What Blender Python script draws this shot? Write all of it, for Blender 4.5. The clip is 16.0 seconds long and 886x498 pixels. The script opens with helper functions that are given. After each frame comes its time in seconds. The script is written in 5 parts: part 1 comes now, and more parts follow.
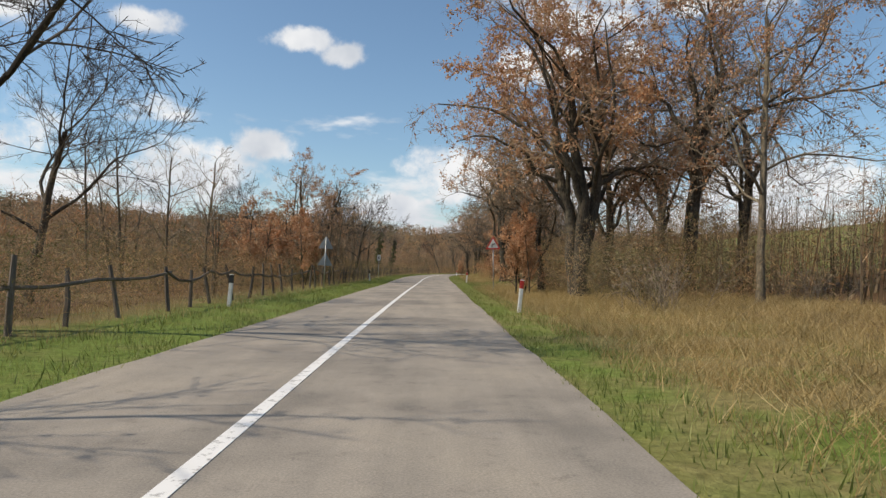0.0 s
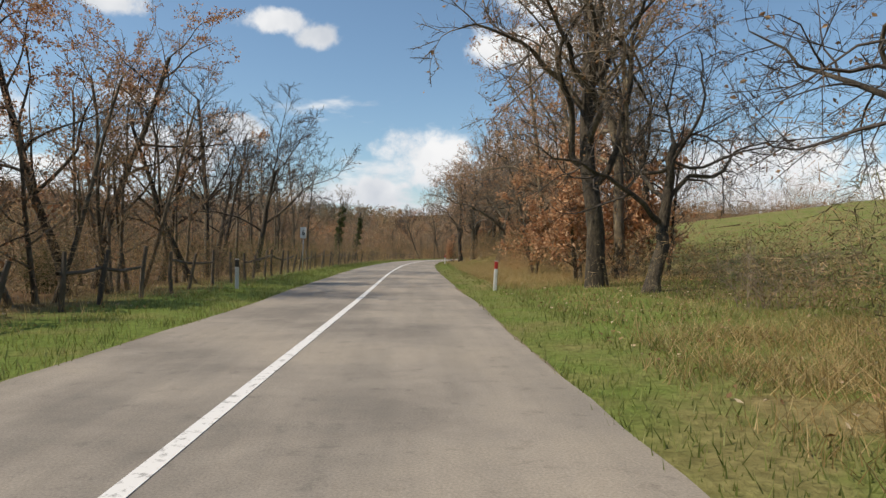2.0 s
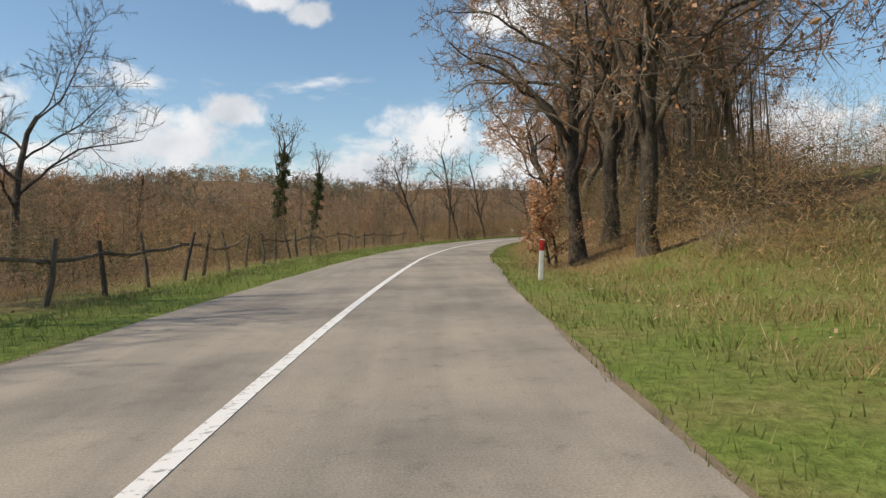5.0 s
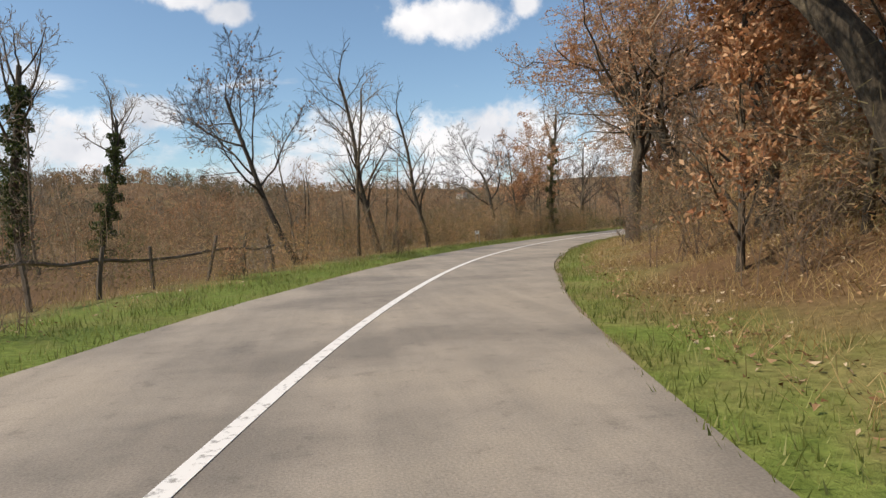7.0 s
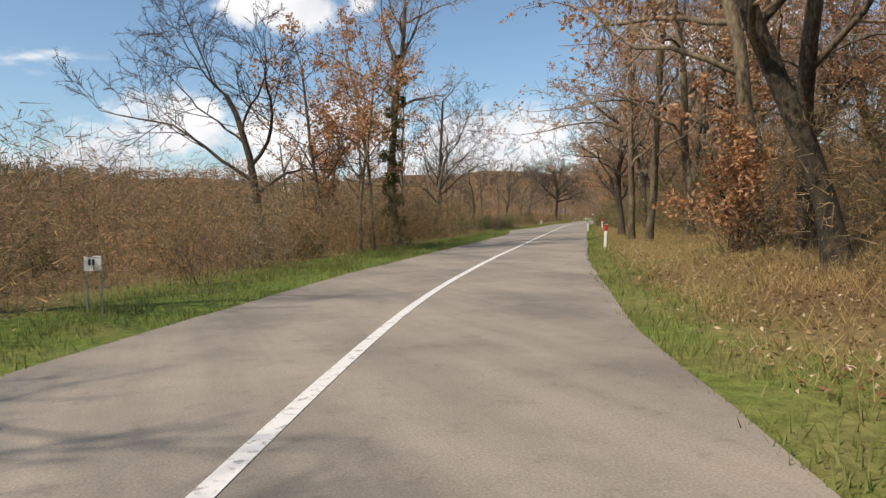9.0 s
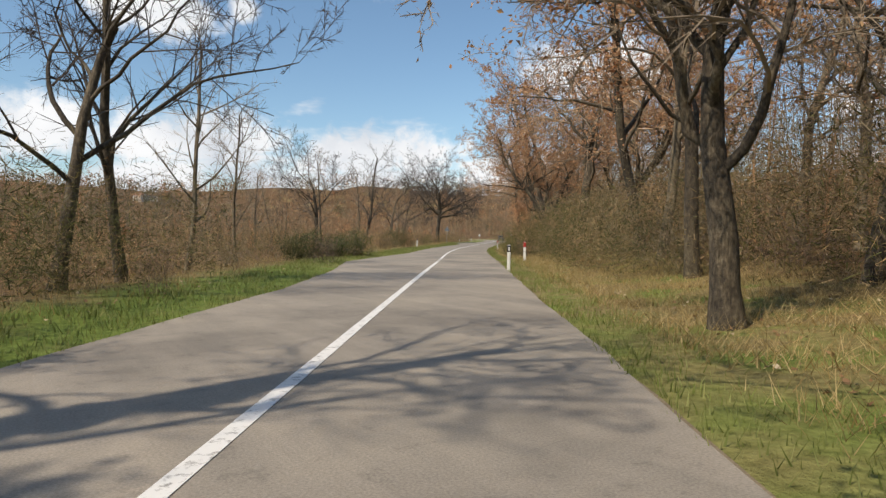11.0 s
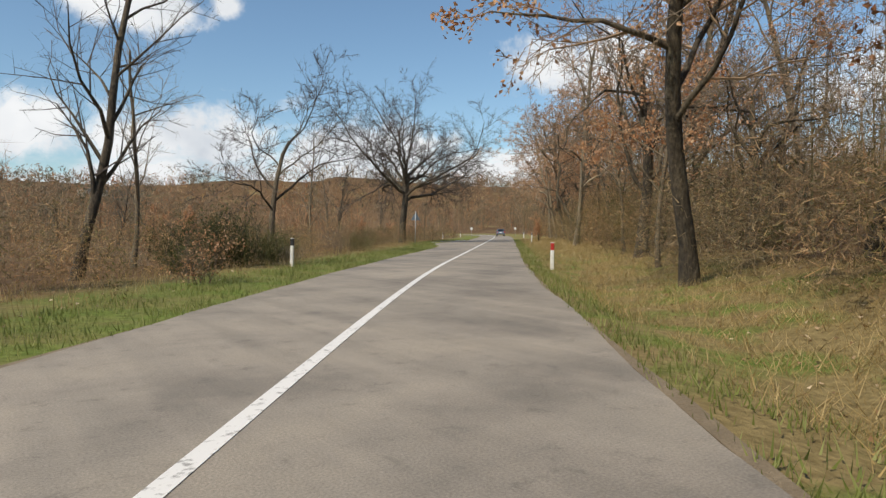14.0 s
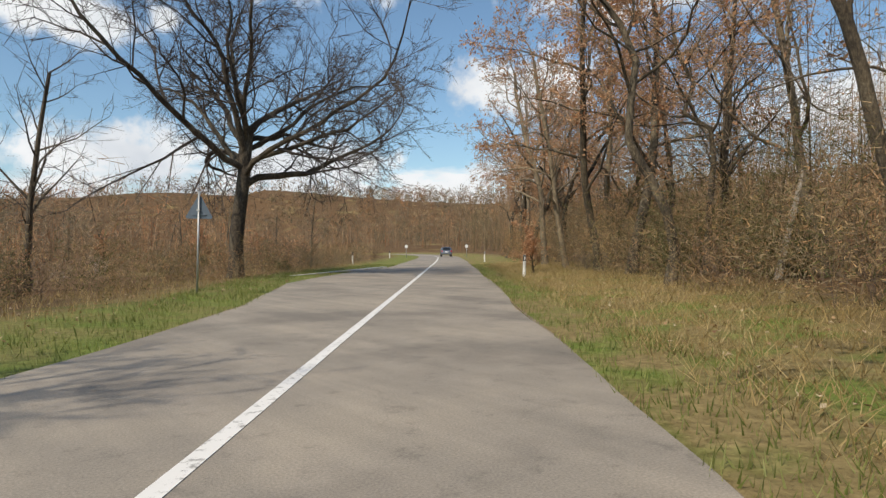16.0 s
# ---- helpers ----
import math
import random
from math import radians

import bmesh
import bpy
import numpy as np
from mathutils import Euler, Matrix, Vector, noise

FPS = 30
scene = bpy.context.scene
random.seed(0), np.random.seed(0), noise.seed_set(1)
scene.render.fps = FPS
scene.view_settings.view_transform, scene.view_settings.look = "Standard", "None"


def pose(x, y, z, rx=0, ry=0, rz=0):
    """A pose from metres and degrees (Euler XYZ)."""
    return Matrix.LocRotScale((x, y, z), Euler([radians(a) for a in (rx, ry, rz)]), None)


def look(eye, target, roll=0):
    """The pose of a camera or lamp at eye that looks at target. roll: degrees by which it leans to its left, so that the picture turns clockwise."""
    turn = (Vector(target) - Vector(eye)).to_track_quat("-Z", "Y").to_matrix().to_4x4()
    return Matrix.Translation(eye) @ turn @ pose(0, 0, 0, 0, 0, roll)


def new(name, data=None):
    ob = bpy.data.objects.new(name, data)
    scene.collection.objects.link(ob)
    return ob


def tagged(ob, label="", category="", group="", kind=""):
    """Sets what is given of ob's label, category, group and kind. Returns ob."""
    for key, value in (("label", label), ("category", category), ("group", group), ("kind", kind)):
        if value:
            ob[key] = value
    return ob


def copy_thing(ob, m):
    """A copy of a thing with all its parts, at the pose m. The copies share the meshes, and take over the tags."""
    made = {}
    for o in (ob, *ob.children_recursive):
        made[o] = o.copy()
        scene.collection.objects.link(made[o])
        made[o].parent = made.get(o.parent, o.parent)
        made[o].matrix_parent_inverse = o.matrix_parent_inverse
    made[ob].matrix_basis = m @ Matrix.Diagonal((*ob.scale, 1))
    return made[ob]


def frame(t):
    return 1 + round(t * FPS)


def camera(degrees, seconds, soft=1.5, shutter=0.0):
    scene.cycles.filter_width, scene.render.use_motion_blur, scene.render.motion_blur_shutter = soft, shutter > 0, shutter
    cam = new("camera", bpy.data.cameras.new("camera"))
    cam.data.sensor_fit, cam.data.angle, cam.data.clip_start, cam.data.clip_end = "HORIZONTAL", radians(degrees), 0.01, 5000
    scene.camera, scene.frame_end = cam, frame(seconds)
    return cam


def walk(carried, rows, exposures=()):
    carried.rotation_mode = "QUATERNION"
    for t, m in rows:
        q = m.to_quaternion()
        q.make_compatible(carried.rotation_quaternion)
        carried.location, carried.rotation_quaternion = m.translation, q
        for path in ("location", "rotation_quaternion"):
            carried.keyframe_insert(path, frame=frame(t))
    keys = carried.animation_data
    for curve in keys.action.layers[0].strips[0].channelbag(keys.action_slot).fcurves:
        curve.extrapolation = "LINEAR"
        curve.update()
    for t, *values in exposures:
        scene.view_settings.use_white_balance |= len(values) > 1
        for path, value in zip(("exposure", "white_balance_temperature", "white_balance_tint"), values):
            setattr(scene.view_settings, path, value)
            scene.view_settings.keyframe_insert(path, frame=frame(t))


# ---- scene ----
cam = camera(68.0, 16.0, soft=1.4)
PATH = [
    (0.0, 0.00, 0.00, 1.29, -1.18, 1.67, 1.12),
    (0.5, 0.00, 9.19, 1.31, -1.32, 2.15, 0.09),
    (1.0, -0.02, 18.32, 1.28, -2.01, 2.27, 0.44),
    (1.5, 0.12, 27.32, 1.22, -1.77, 0.81, 0.87),
    (2.0, 0.34, 36.28, 1.27, -3.16, 0.26, 0.47),
    (2.5, 0.45, 45.32, 1.29, -3.65, 0.41, 0.01),
    (3.0, 0.58, 54.45, 1.26, -3.42, -0.10, -0.21),
    (3.5, 0.59, 63.66, 1.32, -3.62, -0.91, 0.15),
    (4.0, 0.76, 72.91, 1.25, -3.27, -1.56, -0.57),
    (4.5, 1.03, 82.06, 1.26, -3.08, -1.76, -1.04),
    (4.7, 1.13, 85.70, 1.28, -3.13, -1.94, -1.14),
    (5.0, 1.29, 91.09, 1.27, -3.03, -1.88, -1.36),
    (5.5, 1.66, 99.92, 1.27, -3.56, -1.78, -1.74),
    (6.0, 2.26, 108.59, 1.26, -4.63, -1.68, -2.12),
    (6.5, 3.16, 117.12, 1.25, -6.12, -1.58, -2.50),
    (6.8, 3.86, 122.16, 1.25, -7.20, -1.52, -2.73),
    (7.0, 4.40, 125.48, 1.24, -9.20, -1.98, -2.63),
    (7.5, 6.04, 133.65, 1.26, -12.20, -2.39, -1.62),
    (8.0, 8.29, 141.43, 1.31, -15.35, -2.73, -1.97),
    (8.5, 10.97, 148.81, 1.28, -19.51, -2.88, -2.36),
    (9.0, 14.14, 155.85, 1.31, -23.79, -2.69, -1.10),
    (9.5, 17.92, 162.54, 1.31, -27.31, -2.53, -0.10),
    (10.0, 22.14, 169.03, 1.23, -31.91, -2.73, 0.26),
    (10.2, 23.91, 171.60, 1.21, -32.32, -2.52, 0.39),
    (10.5, 26.64, 175.44, 1.22, -33.18, -1.99, 0.40),
    (11.0, 31.28, 181.84, 1.24, -34.04, -1.12, 0.41),
    (11.5, 36.01, 188.30, 1.25, -34.45, -0.24, 0.42),
    (12.0, 40.78, 194.86, 1.27, -34.72, 0.64, 0.43),
    (12.3, 43.68, 198.85, 1.28, -34.94, 1.17, 0.44),
    (12.5, 45.64, 201.54, 1.27, -34.83, 1.08, 0.36),
    (13.0, 50.66, 208.36, 1.25, -34.96, 2.05, 0.35),
    (13.5, 55.80, 215.36, 1.26, -35.08, -0.95, -0.22),
    (14.0, 61.10, 222.53, 1.22, -35.10, -1.59, -0.37),
    (14.5, 66.62, 229.74, 1.27, -35.78, -1.64, -0.05),
    (15.0, 72.40, 236.86, 1.25, -37.89, -0.80, -0.67),
    (15.5, 78.42, 243.89, 1.27, -39.12, 0.55, -0.12),
    (16.0, 84.58, 251.00, 1.26, -40.03, -0.03, -0.31),
]
walk(cam, [(t, pose(x, y, z, 90 + pitch, -roll, yaw)) for t, x, y, z, yaw, pitch, roll in PATH],
     exposures=[(0.0, -0.2, 6500, 10), (4.7, -0.2, 6500, 10), (6.8, -0.08, 6550, 12), (10.2, -0.06, 6500, 11), (12.3, -0.22, 6400, 9), (16.0, -0.18, 6400, 9)])


# ---- light: late-winter sun from the driver's side, broken cumulus ----
SUN_AZ, SUN_EL = -100.0, 47.0          # degrees clockwise from +y, degrees up
world = bpy.data.worlds.new("world")
scene.world = world
world.use_nodes = True
wt = world.node_tree
wt.nodes.clear()


def wn(kind, **kw):
    nd = wt.nodes.new(kind)
    for k, v in kw.items():
        nd.inputs[k].default_value = v
    return nd


def wmath(op, a, b=None, c=None):
    nd = wt.nodes.new("ShaderNodeMath")
    nd.operation = op
    for i, v in enumerate((a, b, c)):
        if v is None:
            continue
        if isinstance(v, (int, float)):
            nd.inputs[i].default_value = v
        else:
            wt.links.new(v, nd.inputs[i])
    return nd.outputs[0]


sky = wt.nodes.new("ShaderNodeTexSky")
sky.sky_type, sky.sun_disc = "NISHITA", False
sky.sun_elevation, sky.sun_rotation = radians(SUN_EL), radians(SUN_AZ % 360)
sky.altitude, sky.air_density, sky.dust_density, sky.ozone_density = 200, 1.0, 0.9, 1.0
tc = wt.nodes.new("ShaderNodeTexCoord")
sep = wt.nodes.new("ShaderNodeSeparateXYZ")
wt.links.new(tc.outputs["Generated"], sep.inputs[0])
az = wmath("MULTIPLY", wmath("ARCTAN2", sep.outputs[0], sep.outputs[1]), 57.296)
el = wmath("MULTIPLY", wmath("ARCSINE", sep.outputs[2]), 57.296)
edge = wn("ShaderNodeTexNoise", Scale=16.0, Detail=6.0, Roughness=0.6)
wt.links.new(tc.outputs["Generated"], edge.inputs["Vector"])
ragged = wmath("MULTIPLY", wmath("SUBTRACT", edge.outputs[0], 0.5), 2.6)
# cumulus: azimuth, elevation, half width, half height (degrees)
CLOUDS = [(-24, 18.6, 2.6, 0.9), (-33, 19, 3.0, 2.2), (-11.8, 18.7, 3.4, 0.9), (-7.6, 17.9, 1.8, 1.0),
          (9.5, 17.4, 4.5, 1.9), (14, 20.5, 6, 1.6), (-14, 10.0, 2.4, 1.4), (-3, 5.6, 3.4, 1.3), (-20, 7, 6, 2.6),
          (-40, 9, 9, 3.5), (22, 23.2, 15, 3.0), (11.8, 17.2, 4.6, 1.9), (17.3, 18.0, 1.6, 1.2), (3, 8, 5, 2.6),
          (28, 7.0, 8, 2.4), (14, 7.5, 9, 2.6), (48, 14, 7, 3), (60, 22, 12, 4), (75, 10, 10, 4)]
mask = None
for a0, e0, wa, we in CLOUDS:
    da = wmath("DIVIDE", wmath("SUBTRACT", az, a0), wa)
    de = wmath("DIVIDE", wmath("SUBTRACT", el, e0), we)
    dist = wmath("SQRT", wmath("ADD", wmath("MULTIPLY", da, da), wmath("MULTIPLY", de, de)))
    val = wmath("SUBTRACT", wmath("SUBTRACT", 1.25, dist), ragged)
    mask = val if mask is None else wmath("MAXIMUM", mask, val)
low = wn("ShaderNodeTexNoise", Scale=7.0, Detail=5.0, Roughness=0.55)
lowmap = wn("ShaderNodeMapping", Scale=(1, 1, 3.0))
wt.links.new(tc.outputs["Generated"], lowmap.inputs["Vector"])
wt.links.new(lowmap.outputs[0], low.inputs["Vector"])
# low bank of white cloud that thins out upwards
bank_v = wmath("SUBTRACT", wmath("MULTIPLY", low.outputs[0], 3.2), wmath("ADD", wmath("MULTIPLY", wmath("ABSOLUTE", el), 0.10), 0.62))
mask = wmath("MAXIMUM", mask, bank_v)
ramp = wt.nodes.new("ShaderNodeMapRange")
ramp.interpolation_type = "SMOOTHSTEP"
ramp.inputs[1].default_value, ramp.inputs[2].default_value = 0.05, 0.75
wt.links.new(mask, ramp.inputs[0])
skybg = wn("ShaderNodeBackground", Strength=0.14)
tint = wt.nodes.new("ShaderNodeMix")
tint.data_type, tint.blend_type = "RGBA", "MULTIPLY"
tint.inputs[0].default_value, tint.inputs[7].default_value = 1.0, (0.95, 1.06, 1.07, 1)
wt.links.new(sky.outputs[0], tint.inputs[6])
wt.links.new(tint.outputs[2], skybg.inputs[0])
body_n = wn("ShaderNodeTexNoise", Scale=9.0, Detail=4.0)
wt.links.new(tc.outputs["Generated"], body_n.inputs["Vector"])
cshade = wt.nodes.new("ShaderNodeValToRGB")
cshade.color_ramp.elements[0].position, cshade.color_ramp.elements[0].color = 0.3, (0.62, 0.66, 0.72, 1)
cshade.color_ramp.elements[1].position, cshade.color_ramp.elements[1].color = 0.6, (0.97, 0.97, 0.97, 1)
wt.links.new(body_n.outputs[0], cshade.inputs[0])
cbg = wn("ShaderNodeBackground", Strength=1.1)
wt.links.new(cshade.outputs[0], cbg.inputs[0])
wmix = wt.nodes.new("ShaderNodeMixShader")
wout = wt.nodes.new("ShaderNodeOutputWorld")
wt.links.new(ramp.outputs[0], wmix.inputs[0])
wt.links.new(skybg.outputs[0], wmix.inputs[1])
wt.links.new(cbg.outputs[0], wmix.inputs[2])
wt.links.new(wmix.outputs[0], wout.inputs[0])

sun_dir = Vector((math.sin(radians(SUN_AZ)) * math.cos(radians(SUN_EL)), math.cos(radians(SUN_AZ)) * math.cos(radians(SUN_EL)), math.sin(radians(SUN_EL))))
sun = new("sun", bpy.data.lights.new("sun", "SUN"))
sun.data.energy, sun.data.angle, sun.data.color = 5.0, radians(0.6), (1.0, 0.87, 0.70)
sun.matrix_world = look(sun_dir * 500, (0, 0, 0))
scene.view_settings.exposure = -0.2


# ---- materials ----
def material(name, build):
    m = bpy.data.materials.new(name)
    m.use_nodes = True
    tree = m.node_tree
    build(tree, tree.nodes["Principled BSDF"])
    return m


def node(tree, kind, **kw):
    nd = tree.nodes.new(kind)
    for k, v in kw.items():
        nd.inputs[k.replace("_", " ")].default_value = v
    return nd


def ramp_of(tree, fac, stops):
    r = tree.nodes.new("ShaderNodeValToRGB")
    els = r.color_ramp.elements
    while len(els) < len(stops):
        els.new(0.5)
    for e_, (p, c) in zip(els, stops):
        e_.position, e_.color = p, (*c, 1)
    tree.links.new(fac, r.inputs[0])
    return r.outputs[0]


def mix_of(tree, fac, a, b, mode="MIX"):
    m = tree.nodes.new("ShaderNodeMix")
    m.data_type, m.blend_type = "RGBA", mode
    for sock, v in ((m.inputs[0], fac), (m.inputs[6], a), (m.inputs[7], b)):
        if isinstance(v, (int, float)):
            sock.default_value = v
        elif isinstance(v, tuple):
            sock.default_value = (*v, 1)
        else:
            tree.links.new(v, sock)
    return m.outputs[2]


def noise_of(tree, scale, detail=4.0, rough=0.55, coords="Object", stretch=None):
    t_ = tree.nodes.new("ShaderNodeTexCoord")
    n_ = node(tree, "ShaderNodeTexNoise", Scale=scale, Detail=detail, Roughness=rough)
    if stretch:
        mp = node(tree, "ShaderNodeMapping", Scale=stretch)
        tree.links.new(t_.outputs[coords], mp.inputs["Vector"])
        tree.links.new(mp.outputs[0], n_.inputs["Vector"])
    else:
        tree.links.new(t_.outputs[coords], n_.inputs["Vector"])
    return n_.outputs[0]


def bump_of(tree, bs, height, strength, distance):
    b = node(tree, "ShaderNodeBump", Strength=strength, Distance=distance)
    tree.links.new(height, b.inputs["Height"])
    tree.links.new(b.outputs[0], bs.inputs["Normal"])


def mottled(name, stops, scale, fine, rough=0.9, bump=0.5, dist=0.02, stretch=None, metal=0.0, vary=0.0):
    """Two scales of mottling and a fine relief; vary: difference from piece to piece."""
    def build(tree, bs):
        big = noise_of(tree, scale, 4, 0.6, stretch=stretch)
        small = noise_of(tree, fine, 5, 0.65, stretch=stretch)
        both = tree.nodes.new("ShaderNodeMath")
        both.operation = "MULTIPLY_ADD"
        tree.links.new(small, both.inputs[0])
        both.inputs[1].default_value = 0.5
        half = tree.nodes.new("ShaderNodeMath")
        half.operation = "MULTIPLY"
        half.inputs[1].default_value = 0.5
        tree.links.new(big, half.inputs[0])
        tree.links.new(half.outputs[0], both.inputs[2])
        col = ramp_of(tree, both.outputs[0], stops)
        if vary:
            oi_ = tree.nodes.new("ShaderNodeObjectInfo")
            hs = node(tree, "ShaderNodeHueSaturation")
            mr = node(tree, "ShaderNodeMapRange")
            mr.inputs[3].default_value, mr.inputs[4].default_value = 1 - vary, 1 + vary
            tree.links.new(oi_.outputs["Random"], mr.inputs[0])
            tree.links.new(mr.outputs[0], hs.inputs["Value"])
            tree.links.new(col, hs.inputs["Color"])
            col = hs.outputs[0]
        tree.links.new(col, bs.inputs["Base Color"])
        bs.inputs["Roughness"].default_value, bs.inputs["Metallic"].default_value = rough, metal
        if bump:
            bump_of(tree, bs, small, bump, dist)
    return material(name, build)


def leafy(name, stops, translucent=0.35, rough=0.6, broad=None, kinds=None):
    """Leaves and blades: colour from piece to piece, some light through them."""
    def build(tree, bs):
        g = tree.nodes.new("ShaderNodeNewGeometry")
        col = ramp_of(tree, g.outputs["Random Per Island"], stops)
        patch = noise_of(tree, 0.5, 3)
        col = mix_of(tree, 0.5, col, ramp_of(tree, patch, [(0.3, (0.55, 0.55, 0.5)), (0.7, (1.25, 1.2, 1.1))]), "MULTIPLY")
        if broad:                                     # stands of other kinds, tens of metres wide
            stand = noise_of(tree, broad, 4, 0.6)
            col = mix_of(tree, 0.75, col, ramp_of(tree, stand, [(0.34, (0.74, 0.82, 0.88)), (0.45, (1.05, 1.06, 1.0)), (0.54, (1.12, 0.92, 0.78)), (0.66, (0.80, 0.90, 0.74))]), "MULTIPLY")
        if kinds:                                     # each plant's own kind; along the fence also shade put into the tone
            tone = tree.nodes.new("ShaderNodeAttribute")
            tone.attribute_name = "tone"
            col = mix_of(tree, 1.0, col, ramp_of(tree, tone.outputs["Fac"], kinds), "MULTIPLY")
        tree.links.new(col, bs.inputs["Base Color"])
        bs.inputs["Roughness"].default_value = rough
        bs.inputs["Specular IOR Level"].default_value = 0.25
        tr = tree.nodes.new("ShaderNodeBsdfTranslucent")
        tree.links.new(col, tr.inputs[0])
        mx = tree.nodes.new("ShaderNodeMixShader")
        mx.inputs[0].default_value = translucent
        tree.links.new(bs.outputs[0], mx.inputs[1])
        tree.links.new(tr.outputs[0], mx.inputs[2])
        tree.links.new(mx.outputs[0], tree.nodes["Material Output"].inputs[0])
    return material(name, build)


def asphalt_build(tree, bs):
    grain = noise_of(tree, 55, 3, 0.7)
    patch = noise_of(tree, 0.35, 5, 0.6)
    along = noise_of(tree, 1.1, 4, 0.6, stretch=(1.6, 0.12, 1))
    col = ramp_of(tree, grain, [(0.3, (0.208, 0.188, 0.160)), (0.7, (0.338, 0.307, 0.264))])
    # blotches: patchy repairs, and tree shadow put into the colour as well
    col = mix_of(tree, 0.8, col, ramp_of(tree, patch, [(0.38, (0.68, 0.67, 0.66)), (0.5, (1.0, 0.98, 0.95)), (0.62, (1.18, 1.14, 1.07))]), "MULTIPLY")
    spots_ = noise_of(tree, 3.2, 5, 0.7)
    col = mix_of(tree, 0.5, col, ramp_of(tree, spots_, [(0.34, (0.62, 0.62, 0.62)), (0.42, (1, 1, 1)), (0.66, (1.12, 1.11, 1.08))]), "MULTIPLY")
    col = mix_of(tree, 0.5, col, ramp_of(tree, along, [(0.4, (0.8, 0.8, 0.8)), (0.6, (1.12, 1.1, 1.08))]), "MULTIPLY")
    # hairline cracks
    t_ = tree.nodes.new("ShaderNodeTexCoord")
    vor = node(tree, "ShaderNodeTexVoronoi", Scale=0.8)
    vor.feature = "DISTANCE_TO_EDGE"
    wob = node(tree, "ShaderNodeTexNoise", Scale=1.4, Detail=4.0)
    tree.links.new(t_.outputs["Object"], wob.inputs["Vector"])
    tree.links.new(mix_of(tree, 0.25, t_.outputs["Object"], wob.outputs[1], "ADD"), vor.inputs["Vector"])
    crack = ramp_of(tree, vor.outputs["Distance"], [(0.0, (0.75, 0.75, 0.75)), (0.008, (1, 1, 1))])
    col = mix_of(tree, 0.3, col, crack, "MULTIPLY")
    tree.links.new(col, bs.inputs["Base Color"])
    bs.inputs["Roughness"].default_value = 0.85
    bs.inputs["Specular IOR Level"].default_value = 0.3
    bump_of(tree, bs, grain, 0.35, 0.01)


def paint_build(tree, bs):
    wear = noise_of(tree, 9, 6, 0.7)
    col = ramp_of(tree, wear, [(0.36, (0.30, 0.29, 0.27)), (0.46, (0.72, 0.71, 0.68))])
    tree.links.new(col, bs.inputs["Base Color"])
    bs.inputs["Roughness"].default_value = 0.7
    bump_of(tree, bs, wear, 0.3, 0.004)


def ground_build(tree, bs):
    att = tree.nodes.new("ShaderNodeAttribute")
    att.attribute_name = "verge"
    big, mid, small = noise_of(tree, 0.09, 4), noise_of(tree, 0.7, 5), noise_of(tree, 7, 6, 0.7)
    green = ramp_of(tree, small, [(0.3, (0.08, 0.115, 0.022)), (0.7, (0.20, 0.26, 0.06))])
    straw = ramp_of(tree, small, [(0.3, (0.14, 0.105, 0.045)), (0.7, (0.33, 0.26, 0.12))])
    litter = ramp_of(tree, small, [(0.3, (0.07, 0.042, 0.022)), (0.7, (0.20, 0.125, 0.065))])
    lush = tree.nodes.new("ShaderNodeAttribute")
    lush.attribute_name = "lush"
    dry = mix_of(tree, lush.outputs["Fac"], ramp_of(tree, mid, [(0.36, (0, 0, 0)), (0.54, (1, 1, 1))]), ramp_of(tree, mid, [(0.5, (0, 0, 0)), (0.75, (0.6, 0.6, 0.6))]))
    verge = mix_of(tree, dry, green, straw)
    wild = mix_of(tree, ramp_of(tree, big, [(0.55, (0, 0, 0)), (0.72, (1, 1, 1))]), litter, straw)
    col = mix_of(tree, att.outputs["Fac"], wild, verge)
    tree.links.new(col, bs.inputs["Base Color"])
    bs.inputs["Roughness"].default_value = 0.95
    bs.inputs["Specular IOR Level"].default_value = 0.1
    bump_of(tree, bs, small, 0.8, 0.08)


ASPHALT = material("worn_asphalt", asphalt_build)
PAINT = material("road_paint", paint_build)
GROUND = material("roadside_ground", ground_build)
GRAVEL = mottled("crumbled_road_edge", [(0.3, (0.12, 0.09, 0.055)), (0.55, (0.23, 0.18, 0.115)), (0.75, (0.34, 0.28, 0.19))], 2, 40, 0.95, 0.8, 0.02)
BARK_DARK = mottled("dark_oak_bark", [(0.36, (0.016, 0.013, 0.010)), (0.5, (0.072, 0.057, 0.038)), (0.6, (0.15, 0.122, 0.08)), (0.7, (0.25, 0.23, 0.14))], 1.6, 20, 0.95, 1.0, 0.05, (1, 1, 0.4), vary=0.3)
BARK_GREY = mottled("lichened_grey_bark", [(0.36, (0.05, 0.04, 0.027)), (0.5, (0.17, 0.135, 0.087)), (0.6, (0.275, 0.225, 0.145)), (0.7, (0.38, 0.34, 0.22))], 1.2, 14, 0.95, 1.0, 0.04, (1, 1, 0.4), vary=0.3)
TWIG_GREY = mottled("grey_twigs", [(0.35, (0.15, 0.118, 0.085)), (0.65, (0.38, 0.30, 0.21))], 0.6, 6, 0.9, 0, vary=0.25)
TWIG_BROWN = mottled("brown_twigs", [(0.35, (0.19, 0.125, 0.075)), (0.65, (0.46, 0.32, 0.19))], 0.6, 6, 0.9, 0, vary=0.25)
LEAF_ORANGE = leafy("withered_orange_leaves", [(0.0, (0.35, 0.155, 0.075)), (0.5, (0.57, 0.32, 0.165)), (1.0, (0.74, 0.51, 0.33))])
LEAF_BROWN = leafy("withered_brown_leaves", [(0.0, (0.18, 0.10, 0.05)), (0.5, (0.34, 0.20, 0.10)), (1.0, (0.50, 0.33, 0.18))])
